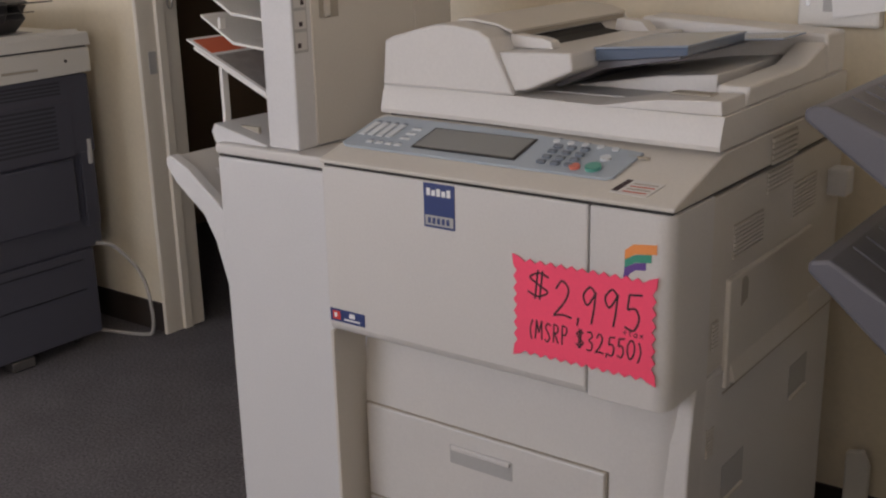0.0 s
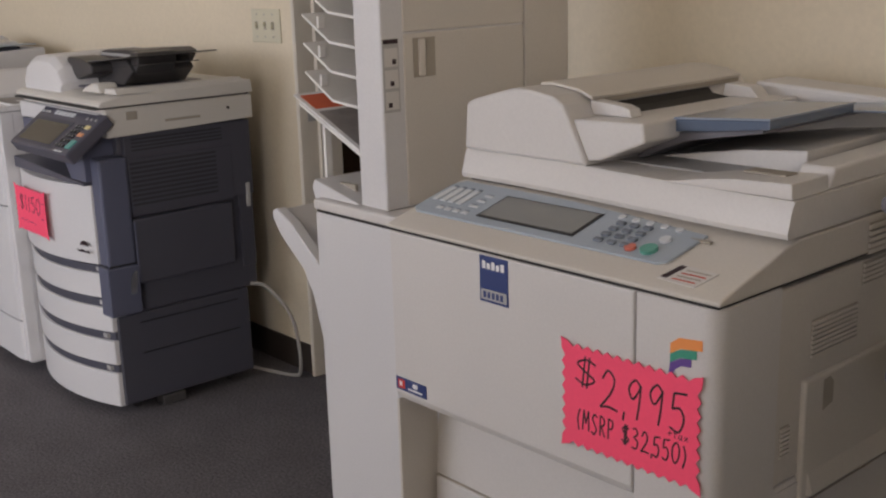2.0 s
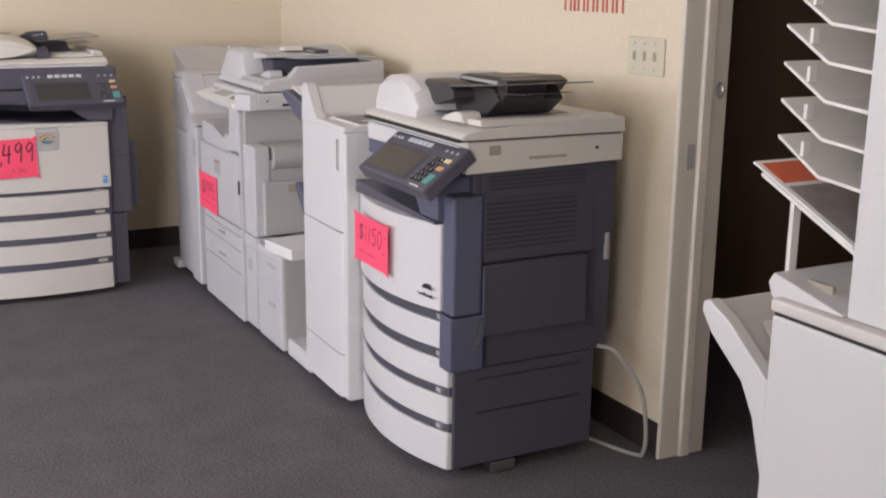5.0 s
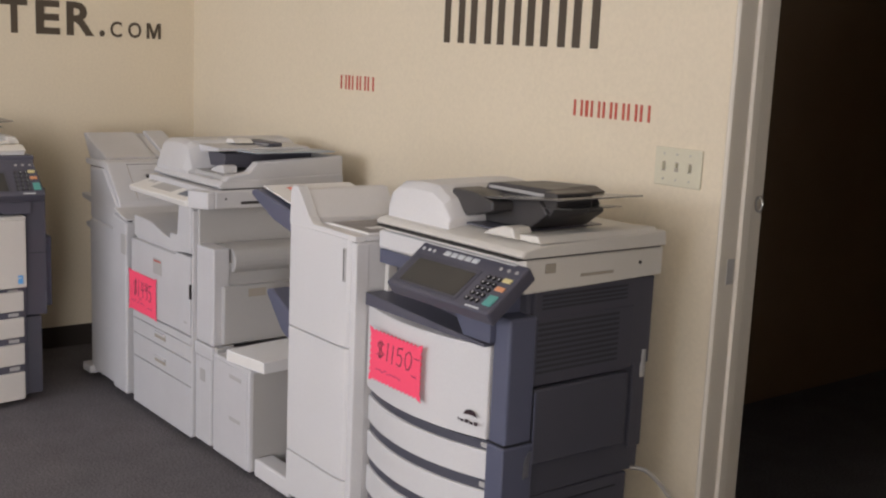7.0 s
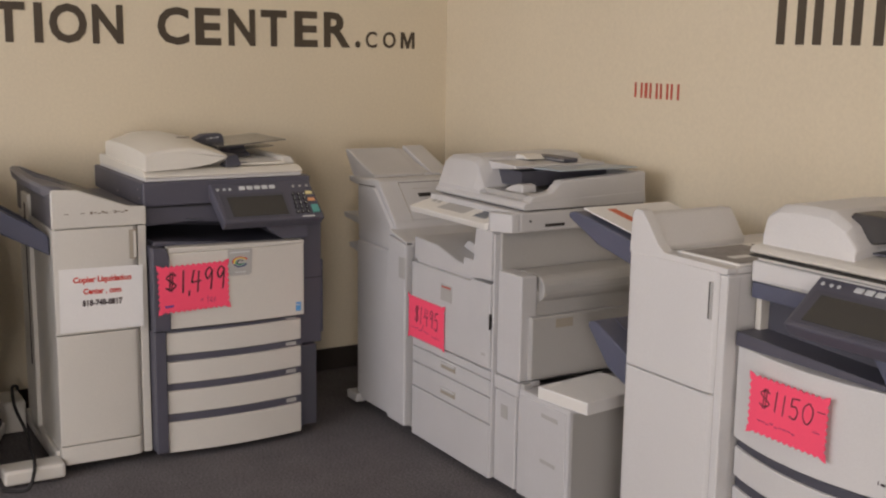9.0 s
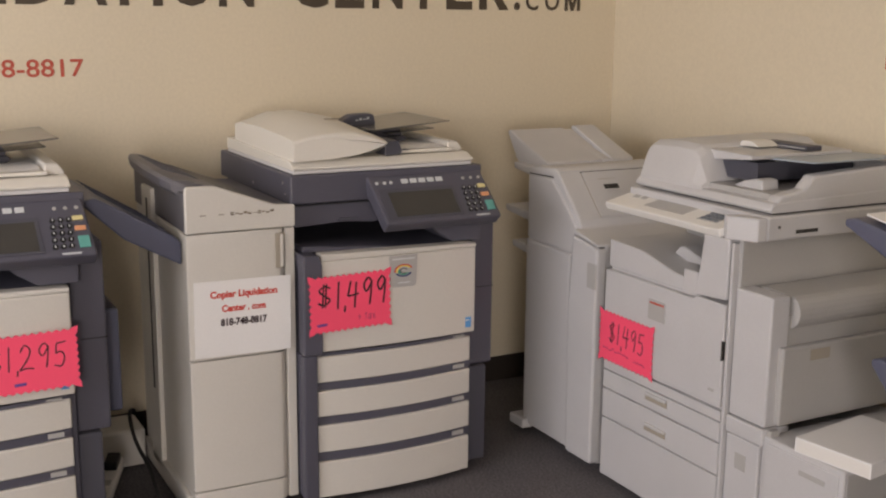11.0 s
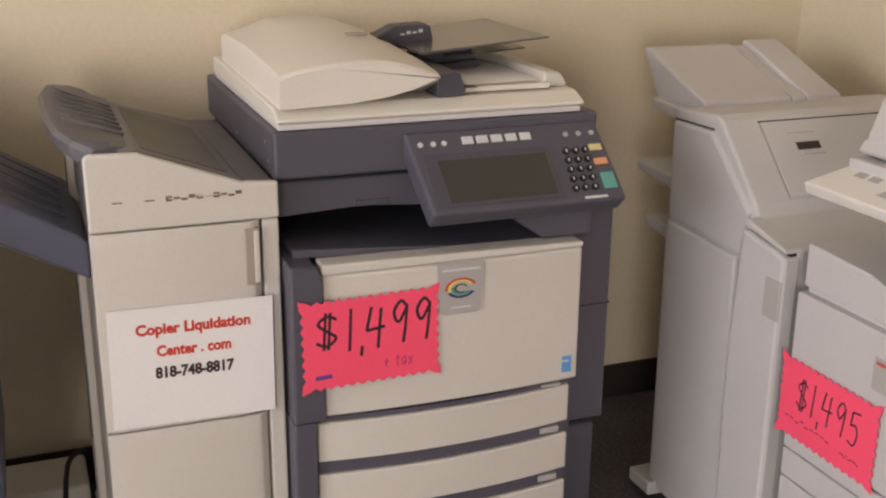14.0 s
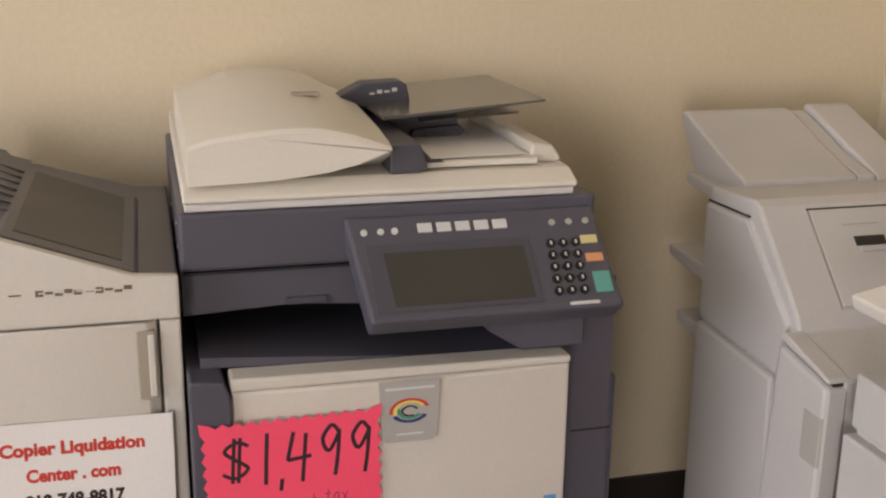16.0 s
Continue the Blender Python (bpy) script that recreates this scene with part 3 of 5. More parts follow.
hump = [(-0.003, 1.047), (0.004, 1.126), (0.024, 1.134), (0.085, 1.150), (0.115, 1.157), (0.150, 1.157), (0.20, 1.150), (0.224, 1.138), (0.272, 1.047)]
part("feeder_hood", prism(hump, "y", 0.175, 0.66, 0.005), CREAM_DOOR, c1)
part("feeder_cover", prism([(0.118, 1.1575), (0.150, 1.1580), (0.200, 1.1515), (0.230, 1.1400), (0.232, 1.1455), (0.202, 1.1565), (0.150, 1.1630), (0.122, 1.1620)], "y", 0.235, 0.64, 0.001, 1), CREAM, c1)
part("feeder_cover_edge", box(0.2300, 0.2335, 0.238, 0.63, 1.1345, 1.1415), CREAM_DARK, c1)
# Solid dark block stands in for the unlit paper opening.
part("feeder_throat", prism([(0.218, 1.105), (0.218, 1.140), (0.238, 1.122), (0.300, 1.1125), (0.315, 1.105)], "y", 0.277, 0.548), SEAM, c1, "dark paper throat")
part("feeder_wing", prism([(0.250, 1.052), (0.236, 1.116), (0.372, 1.120), (0.376, 1.092), (0.290, 1.056)], "y", 0.185, 0.60, 0.004), CREAM_DOOR, c1)
part("paper_guide", prism([(0.226, 1.117), (0.228, 1.140), (0.290, 1.135), (0.306, 1.130), (0.310, 1.118)], "y", 0.235, 0.262, 0.002), CREAM_DOOR, c1)
part("paper_guide", prism([(0.255, 1.117), (0.26, 1.140), (0.31, 1.136), (0.330, 1.117)], "y", 0.55, 0.585, 0.002), CREAM_DOOR, c1)
part("input_tray", prism([(0.374, 1.100), (0.374, 1.1185), (0.535, 1.1295), (0.535, 1.1165), (0.46, 1.108)], "y", 0.26, 0.49, 0.002), TRAY_BLUE, c1, "smoked blue plastic input tray")
part("input_tray_top", prism([(0.372, 1.1187), (0.537, 1.1298), (0.537, 1.1330), (0.372, 1.1222)], "y", 0.257, 0.492, 0.001), TRAY_TOP, c1)
part("tray_extension", prism([(0.40, 1.108), (0.60, 1.120), (0.60, 1.1235), (0.40, 1.1115)], "y", 0.4935, 0.605, 0.001), TRAY_TOP, c1, "pale smoked rear tray plate")
# Dark panel added to darken the gap beneath the tray.
part("tray_underside", prism([(0.292, 1.054), (0.375, 1.0985), (0.520, 1.1150), (0.520, 1.1090), (0.385, 1.086), (0.305, 1.052)], "y", 0.268, 0.595, 0.002), TRAY_DARK, c1, "dark grey underside of the tray")
# Thin grey sheet paints the shade on the feeder base.
part("output_well", box(0.274, 0.620, 0.245, 0.610, 1.0472, 1.0486), GREYPL_AND_SHADE, c1, "output well toned grey for shade")
part("output_ramp", prism([(0.30, 1.0488), (0.56, 1.0488), (0.56, 1.082), (0.46, 1.074)], "y", 0.32, 0.61, 0.002), CREAM_DOOR, c1)
part("lid_block", prism([(0.43, 1.0472), (0.455, 1.051), (0.50, 1.059), (0.55, 1.065), (0.636, 1.069), (0.638, 1.0472)], "y", 0.156, 0.245, 0.003), CREAM_DOOR, c1)
part("lid_grip", box(0.535, 0.600, 0.200, 0.230, 1.0668, 1.0690, 0.0), CREAM_DARK, c1)
part("rear_ridge", prism([(0.272, 1.0472), (0.28, 1.14), (0.50, 1.128), (0.636, 1.120), (0.638, 1.0472)], "y", 0.612, 0.710, 0.006), CREAM_DOOR, c1)
part("lid_end", prism([(0.245, 1.0472), (0.26, 1.076), (0.50, 1.080), (0.60, 1.108), (0.609, 1.1), (0.609, 1.0472)], "x", 0.585, 0.638, 0.004), CREAM_DOOR, c1)

# drawers
for z0, z1 in ((0.065, 0.285), (0.291, 0.475)):
    d = part("drawer", box(0.010, 0.504, 0.075, 0.097, z0, z1, 0.003), CREAM_DOOR, c1)
    # Flat grey plate, its colour standing for the recess shade.
    part("pull", box(0.200, 0.330, 0.0738, 0.0755, z1 - 0.066, z1 - 0.030, 0.001), GREYPL_AND_SHADE, d, "pull, recess painted grey as shade")
    part("pull_lip", box(0.204, 0.326, 0.070, 0.078, z1 - 0.040, z1 - 0.031, 0.002), CREAM_DOOR, d)
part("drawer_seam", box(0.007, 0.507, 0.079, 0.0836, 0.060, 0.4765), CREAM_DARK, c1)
part("side_flange", box(-0.003, 0.004, 0.004, 0.09, 0.05, 0.6385, 0.002), CREAM, c1)

# right-hand side: louvres, access cover, grips
S1 = pose(W1 - 0.0005, 0, 0) @ SIDE
S1L = pose(W1 + 0.0005, 0, 0) @ SIDE
grille(0.348, 0.462, 0.892, 0.928, 5, c1, S1)
grille(0.350, 0.462, 0.940, 0.985, 5, c1, pose(W1 + 0.0035, 0, 0) @ SIDE)
grille(0.218, 0.338, 0.818, 0.872, 8, c1, S1)
grille(0.474, 0.590, 0.822, 0.885, 9, c1, S1)
grille(0.150, 0.172, 0.690, 0.735, 7, c1, S1)
grille(0.146, 0.170, 0.510, 0.560, 8, c1, S1L)
cover = part("access_cover", box(W1 - 0.004, W1 + 0.007, 0.20, 0.575, 0.61, 0.79, 0.004), CREAM, c1)
# Flat dark cream patch in place of a shaded hole.
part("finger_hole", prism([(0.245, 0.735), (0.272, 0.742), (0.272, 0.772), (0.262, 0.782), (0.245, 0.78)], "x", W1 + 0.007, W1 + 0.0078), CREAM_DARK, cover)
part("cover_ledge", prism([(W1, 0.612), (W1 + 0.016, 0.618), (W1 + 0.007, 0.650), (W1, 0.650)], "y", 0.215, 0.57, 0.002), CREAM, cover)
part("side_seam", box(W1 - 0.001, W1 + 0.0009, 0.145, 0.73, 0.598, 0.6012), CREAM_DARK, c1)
for y, z in ((0.22, 0.40), (0.52, 0.47)):
    # Grey plate on the surface paints the grip's inner shade.
    g = part("side_grip", box(W1 - 0.001, W1 + 0.001, y, y + 0.09, z, z + 0.065), GREYPL_AND_SHADE, c1, "grip, recess painted grey as shade")
    part("grip_lip", box(W1, W1 + 0.006, y + 0.004, y + 0.086, z - 0.004, z + 0.004, 0.002), CREAM, g)
part("bracket", box(W1 - 0.001, W1 + 0.035, 0.655, 0.70, 0.825, 0.875, 0.004), GREYWHITE, c1, "small white bracket")

# stickers
F1 = FRONT
st = part("maker_sticker", bars([(0.216, 0.861, 0.276, 0.937 - 0.004)], 0.0006), NAVY, c1, "navy blue maker sticker", pose(0, -0.0002, 0) @ F1)
part("sticker_mark", bars([(0.222 + i * 0.0098, 0.913, 0.229 + i * 0.0098, 0.925 - 0.003 * (i % 2)) for i in range(5)], 0.0005), PAPER, st, "", pose(0, 0, 0.0007))
part("sticker_strip", bars([(0.219, 0.865, 0.273, 0.881)], 0.0005), GREYPL_AND_SHADE, st, "", pose(0, 0, 0.0007))
part("sticker_bars", bars([(0.224 + i * 0.009, 0.868, 0.230 + i * 0.009, 0.878) for i in range(5)], 0.0003), NAVY, st, "", pose(0, 0, 0.0013))
rb = part("rainbow_sticker", prism([(0.569, 0.878), (0.582, 0.888), (0.618, 0.892), (0.618, 0.878), (0.585, 0.874), (0.569, 0.864)], "z", 0, 0.0006), ORANGE, c1, "orange, green and purple maker emblem", pose(0, -0.0002, 0) @ F1)
part("emblem_green", prism([(0.569, 0.864), (0.585, 0.873), (0.610, 0.877), (0.610, 0.865), (0.585, 0.862), (0.569, 0.852)], "z", 0.0001, 0.0007), GREEN, rb)
part("emblem_purple", prism([(0.569, 0.852), (0.585, 0.861), (0.602, 0.864), (0.602, 0.853), (0.586, 0.851), (0.577, 0.844), (0.571, 0.832), (0.567, 0.834)], "z", 0.0001, 0.0007), PURPLE, rb)
bd = part("badge_strip", bars([(0.004, 0.661, 0.082, 0.684)], 0.0006), NAVY, c1, "small navy badge strip", pose(0, -0.0002, 0) @ F1)
part("badge_red", bars([(0.010, 0.665, 0.027, 0.680)], 0.0004), RED, bd, "", pose(0, 0, 0.0007))
part("badge_white", bars([(0.048, 0.672, 0.060, 0.680), (0.036, 0.666, 0.072, 0.669), (0.014, 0.669, 0.020, 0.677)], 0.0004), PAPER, bd, "", pose(0, 0, 0.0011))

price_tag(pose(-0.671, 1.441, 0.689), 0.230, 0.148,
          [("$", 0.020, 0.090, 0.040, 0.046, 0.0016, INK), ("2,995", 0.066, 0.070, 0.144, 0.056, 0.0016, INK), ("(MSRP $32,550)", 0.024, 0.026, 0.188, 0.030, 0.0013, INK), ("+tax", 0.182, 0.062, 0.032, 0.009, 0.0006, INK)],
          "pink starburst card marked $2,995 on the cream copier", 0.4)

# ---- the finisher with its mailbox tower beside it ----
f1 = thing("finisher", pose(-1.464, 1.578, 0), "cream paper finisher with a tall mailbox tower", "finisher")
part("body", box(0, 0.396, 0.0, 0.56, 0.04, 0.884, 0.005), GREYWHITE, f1)
part("shadow_gap", box(0.004, 0.39, 0.002, 0.55, 0.8842, 0.8885), SEAM, f1)
part("top_plate", box(-0.003, 0.397, -0.002, 0.56, 0.889, 0.910, 0.005), CREAM_DOOR, f1)
part("plinth", box(0.01, 0.38, 0.03, 0.54, 0.0, 0.04), CHARCOAL, f1)
tower = part("tower", box(0.127, 0.2065, 0.020, 0.384, 0.9102, 1.78, 0.004), GREYWHITE, f1)
part("tower_rear", box(0.130, 0.2070, 0.388, 0.518, 0.9102, 1.78, 0.004), CREAM, f1)
part("tower_cover", box(0.19, 0.2095, 0.071, 0.382, 1.236, 1.775, 0.002), CREAM, tower)
tdoor = part("tower_door", box(0.19, 0.2095, 0.071, 0.382, 0.914, 1.2325, 0.002), CREAM, tower)
# Dark cream plate stands in for the shaded recess.
part("door_pull", box(0.2095, 0.2105, 0.092, 0.146, 1.152, 1.224, 0.0004), CREAM_DARK, tdoor, "vertical pull, recess shade painted dark")
part("pull_bar", box(0.2096, 0.215, 0.104, 0.120, 1.154, 1.222, 0.003), CREAM, tdoor)
strip = part("guide_label", box(0.2068, 0.2076, 0.022, 0.060, 1.093, 1.226), GREYPL_AND_SHADE, tower, "small printed guide label")
for i in range(3):
    part("guide_picture", box(0.2076, 0.2080, 0.026, 0.057, 1.098 + i * 0.039, 1.131 + i * 0.039), CREAM_DOOR, strip)
    part("guide_mark", box(0.2080, 0.2083, 0.032 + 0.006 * i, 0.041 + 0.006 * i, 1.102 + i * 0.039, 1.111 + i * 0.039), INK, strip)
part("guide_mark", box(0.2076, 0.2081, 0.024, 0.058, 1.217, 1.2245), INK, strip)
for i in range(10):
    z = 1.094 + i * 0.0555
    sh = part("sorter_shelf", prism([(0.127, z), (0.043, z + 0.008), (-0.043, z + 0.058), (-0.043, z + 0.0635), (0.045, z + 0.0135), (0.127, z + 0.0055)], "y", 0.024, 0.42, 0.001, 1), WHITE, f1)
    part("shelf_clip", box(0.004, 0.010, 0.026, 0.040, z + 0.036, z + 0.0585), WHITE, sh)
part("sorter_back", box(-0.018, 0.13, 0.422, 0.44, 1.07, 1.66, 0.002), GREYWHITE, f1)
low = part("lower_shelf", prism([(0.126, 0.998), (-0.078, 1.086), (-0.078, 1.0925), (0.126, 1.0065)], "y", 0.03, 0.42, 0.001, 1), WHITE, f1)
part("shelf_leg", box(-0.030, -0.022, 0.05, 0.065, 0.910, 1.066), WHITE, low)
part("shelf_leg", box(-0.030, -0.022, 0.38, 0.395, 0.910, 1.066), WHITE, low)
ex = part("exit_tray", prism([(0.0, 0.60), (-0.030, 0.70), (-0.060, 0.752), (-0.138, 0.812), (-0.164, 0.846), (-0.162, 0.862), (-0.150, 0.868), (-0.10, 0.845), (-0.04, 0.80), (0.0, 0.77)], "y", 0.004, 0.030, 0.003), GREYWHITE, f1)
part("tray_floor", prism([(0.0, 0.700), (-0.045, 0.752), (-0.150, 0.864), (-0.161, 0.860), (-0.161, 0.845), (-0.06, 0.735), (0.0, 0.66)], "y", 0.0302, 0.38, 0.003), CREAM_DOOR, ex)
part("far_cheek", prism([(0.0, 0.60), (-0.030, 0.70), (-0.060, 0.752), (-0.138, 0.812), (-0.164, 0.846), (-0.162, 0.862), (-0.150, 0.868), (-0.10, 0.845), (-0.04, 0.80), (0.0, 0.77)], "y", 0.3802, 0.404, 0.003), GREYWHITE, ex)
up = part("upper_exit_tray", prism([(0.0, 0.892), (-0.020, 0.908), (-0.028, 0.928), (-0.018, 0.945), (0.06, 0.928), (0.124, 0.914), (0.124, 0.9105), (0.0, 0.9105)], "y", 0.015, 0.40, 0.004), GREYWHITE, f1)
part("tray_slot", box(0.02, 0.07, 0.05, 0.057, 0.925, 0.9385), CREAM_DARK, up)
mag = thing("magazine", pose(-1.464, 1.578, 0), "glossy brochure with an orange-red heading on the sorter shelf", "brochure")
A = math.degrees(math.atan2(0.088, 0.204))
MP = pose(-0.100, 0.032, 1.1035, 0, A, 0)
part("sheet", box(0, 0.235, 0, 0.36, 0, 0.003, 0.0005), PAPER, mag, "", MP)
part("heading", box(0.008, 0.066, 0.01, 0.35, 0.0031, 0.0036), PRINT_RED, mag, "", MP)
part("photo", box(0.076, 0.230, 0.01, 0.35, 0.0031, 0.0036), PRINT_GREY, mag, "", MP)
sheet = solid("paper_sheet", prism([(-0.004, 0.7065), (-0.045, 0.7545), (-0.110, 0.8275), (-0.110, 0.8290), (-0.045, 0.756), (-0.004, 0.708)], "y", 0.09, 0.33), PAPER, "white printed sheet lying in the exit tray", "paper", "", pose(-1.464, 1.578, 0))


# ---- shared shapes of the office copiers ----
def bowed(w0, w1, ends, bulge, back, n=14):
    """A plan outline whose front bows forward between w0 and w1."""
    us = np.linspace(0, 1, n + 1)
    return [(w0 + (w1 - w0) * u, ends - bulge * (1 - (2 * u - 1) ** 2)) for u in us] + [(w1, back), (w0, back)]


def console(parent, u0, u1, top, bot, thick, mat):
    """A tilted touch panel between two edges: top and bot are (v, z)."""
    (v1, z1), (v0, z0) = top, bot
    h = math.hypot(v1 - v0, z1 - z0)
    w = u1 - u0
    m = Matrix.Translation((u0, v0, z0)) @ pose(0, 0, 0, math.degrees(math.atan2(z1 - z0, v1 - v0)), 0, 0)
    c = part("console", prism([(0.012, -0.002), (w + 0.008, -0.002), (w - 0.006, h), (-0.006, h)], "z", -thick, 0.0, 0.006), mat, parent, "tilted dark control console", m)
    part("bezel", prism([(0.022, 0.012), (w * 0.70, 0.012), (w * 0.685, h * 0.70), (0.018, h * 0.70)], "z", 0.0, 0.002, 0.0008), CHARCOAL, c)
    part("touch_screen", prism([(0.050, 0.020), (w * 0.668, 0.020), (w * 0.662, h * 0.62), (0.044, h * 0.62)], "z", 0.002, 0.0028), SCREEN, c, "unlit touch screen")
    for i in range(5):
        x = w * 0.26 + i * 0.029
        part("mode_key", box(x, x + 0.022, h * 0.80, h * 0.89, 0.0, 0.003, 0.0006), KEY_LIGHT, c)
    for x in (0.02, 0.045, 0.066, w * 0.80, w * 0.87, w * 0.94):
        part("round_key", rod((x, h * 0.83, 0), (x, h * 0.83, 0.0025), 0.0052, 10), KEY_LIGHT if x < 0.1 else GREYPL_AND_SHADE, c)
    for j in range(5):
        for i in range(3):
            x, y = w * 0.775 + i * 0.020 - 0.003 * (4 - j) * 0.3, h * 0.16 + j * h * 0.115
            part("key", rod((x, y, 0), (x, y, 0.004), 0.0072, 10), BLACK, c)
            part("key_mark", box(x - 0.0015, x + 0.0015, y - 0.003, y + 0.003, 0.004, 0.0043), KEY_LIGHT, c)
    part("start_key", box(w * 0.915, w * 0.985, h * 0.12, h * 0.32, 0.0, 0.004, 0.001), TEAL, c, "teal start key")
    part("stop_key", box(w * 0.905, w * 0.975, h * 0.42, h * 0.50, 0.0, 0.004, 0.001), PALE_ORANGE, c, "orange stop key")
    part("energy_key", box(w * 0.900, w * 0.968, h * 0.60, h * 0.68, 0.0, 0.004, 0.001), PALE_YELLOW, c, "yellow energy saver key")
    part("name_strip", box(w * 0.80, w * 0.92, 0.004, 0.009, 0.0, 0.001), KEY_LIGHT, c)
    return c


def drawer_stack(parent, rows, u0, u1, ends, bulge, face, strip):
    """Bowed drawer fronts with a dark grip strip over each."""
    for z0, z1, grip in rows:
        d = part("drawer", prism(bowed(u0, u1, ends, bulge, 0.07), "z", z0, z1, 0.003, 1), face, parent)
        if grip:
            part("grip_strip", prism(bowed(u0 + 0.002, u1 - 0.001, ends + 0.008, bulge, 0.069), "z", z1 + 0.001, z1 + grip, 0.0), strip, d, "dark grip strip")
            part("size_tile", box(u1 - 0.062, u1 - 0.022, ends + 0.0005 - bulge * 0.18, ends + 0.02, z1 + grip * 0.3, z1 + grip * 0.8), GREYPL_AND_SHADE, d)


def feeder_trays(parent, u0, u1, v0, v1, z, rise, mat):
    """Smoked input tray plates of a feeder, sloping up to the right."""
    part("input_tray", prism([(u0, z), (u1, z + rise), (u1, z + rise + 0.0035), (u0, z + 0.006)], "y", v0, v1, 0.001, 1), mat, parent, "smoked plastic input tray")
    part("tray_extension", prism([(u0 + 0.08, z - 0.016), (u1 - 0.025, z + rise - 0.028), (u1 - 0.025, z + rise - 0.025), (u0 + 0.08, z - 0.012)], "y", v0 + 0.06, v1 - 0.05, 0.001, 1), mat, parent)


# ---- dark copier with bowed white drawers (price 1150) ----
c2 = thing("office_copier", pose(-3.378, 1.70, 0), "dark slate office copier with bowed white drawer fronts", "photocopier")
W2 = 0.588
part("pedestal", box(0.012, W2 - 0.002, 0.035, 0.505, 0.035, 0.325, 0.006), CHARCOAL, c2)
part("body", box(0.010, W2 - 0.004, 0.035, 0.545, 0.326, 0.745, 0.006), CHARCOAL, c2)
part("side_cover", box(W2 - 0.010, W2 + 0.012, 0.106, 0.545, 0.64, 0.885, 0.004), CHARCOAL, c2)
part("rear_body", box(0.010, W2 - 0.004, 0.09, 0.545, 0.7452, 0.885, 0.004), CHARCOAL, c2)
drawer_stack(c2, [(0.035, 0.146, 0.026), (0.173, 0.252, 0.026), (0.280, 0.358, 0.027), (0.388, 0.466, 0.024)], 0.0, W2 - 0.008, 0.020, 0.058, GREYWHITE, CHARCOAL)
part("front_door", prism(bowed(0.0, 0.545, 0.012, 0.050, 0.07), "z", 0.493, 0.738, 0.004, 2), GREYWHITE, c2)
part("output_floor", prism([(0.006, 0.738), (0.54, 0.738), (0.54, 0.746), (0.006, 0.775)], "y", -0.005, 0.30, 0.002), SLATE, c2, "dark output tray floor")
part("output_back", box(0.006, 0.56, 0.30, 0.34, 0.745, 0.885), CHARCOAL, c2)
part("left_cheek", box(0.004, 0.022, 0.06, 0.54, 0.745, 0.885, 0.003), WARMWHITE, c2)
part("column", prism([(0.551, 0.345), (0.614, 0.335), (0.614, 0.822), (0.551, 0.825)], "y", 0.014, 0.106, 0.008), SLATE_BLUE, c2, "blue-slate corner column")
part("column_latch", box(0.556, 0.622, 0.004, 0.108, 0.338, 0.492, 0.005), SLATE_BLUE, c2)
part("latch_notch", box(0.558, 0.6175, 0.0125, 0.104, 0.4925, 0.4975), BLACK, c2)
part("console_arm", prism([(0.30, 0.880), (0.36, 0.850), (0.42, 0.800), (0.455, 0.752), (0.56, 0.752), (0.56, 0.885), (0.30, 0.885)], "y", -0.005, 0.12, 0.004), SLATE_BLUE, c2)
part("scanner_front", prism([(0.002, 0.900), (0.002, 0.955), (0.60, 0.955), (0.60, 0.893), (0.26, 0.893), (0.22, 0.905)], "y", 0.036, 0.09, 0.008), GREYWHITE, c2)
part("scanner_lower", box(0.004, 0.56, 0.04, 0.50, 0.858, 0.899, 0.004), SLATE_BLUE, c2)
part("scanner_body", prism([(0.05, 0.882), (0.05, 0.968), (0.55, 0.968), (0.55, 0.892), (0.30, 0.886)], "x", 0.01, 0.618, 0.004), WARMWHITE, c2)
part("side_latch", box(0.618, 0.6205, 0.115, 0.150, 0.930, 0.955, 0.001), CREAM_DARK, c2)
part("lid_gap", box(0.012, 0.616, 0.02, 0.54, 0.9682, 0.9726), SEAM, c2)
part("platen_lid", prism([(0.034, 0.973), (0.026, 0.980), (0.040, 0.992), (0.10, 1.003), (0.545, 1.014), (0.55, 0.973)], "x", 0.0, 0.628, 0.004), WARMWHITE, c2)
rings = []
for v, k in ((0.060, 0.0), (0.072, 0.75), (0.095, 1.0), (0.40, 1.05), (0.44, 0.9)):
    rings.append([(0.012, v, 0.99), (0.012, v, 1.02 + 0.055 * k), (0.045, v, 1.025 + 0.072 * k), (0.12, v, 1.025 + 0.080 * k), (0.20, v, 1.025 + 0.078 * k), (0.255, v, 1.02 + 0.052 * k), (0.292, v, 1.01 + 0.014 * k), (0.294, v, 0.99)])
part("feeder_hood", loft(bmesh.new(), rings, 0.004), GREYWHITE, c2)
part("feeder_well", box(0.295, 0.470, 0.12, 0.46, 1.0095, 1.0135), SLATE, c2)
part("lid_ramp", prism([(0.53, 1.004), (0.54, 1.020), (0.61, 1.024), (0.622, 1.006)], "y", 0.09, 0.52, 0.003), WARMWHITE, c2)
part("feeder_arm", prism([(0.215, 1.075), (0.230, 1.100), (0.32, 1.098), (0.40, 1.080), (0.40, 1.055), (0.29, 1.030)], "y", 0.12, 0.215, 0.006), FEEDER_DARK, c2)
part("feeder_guide", prism([(0.24, 1.06), (0.25, 1.110), (0.46, 1.120), (0.50, 1.108), (0.46, 1.072)], "y", 0.32, 0.44, 0.006), FEEDER_DARK, c2)
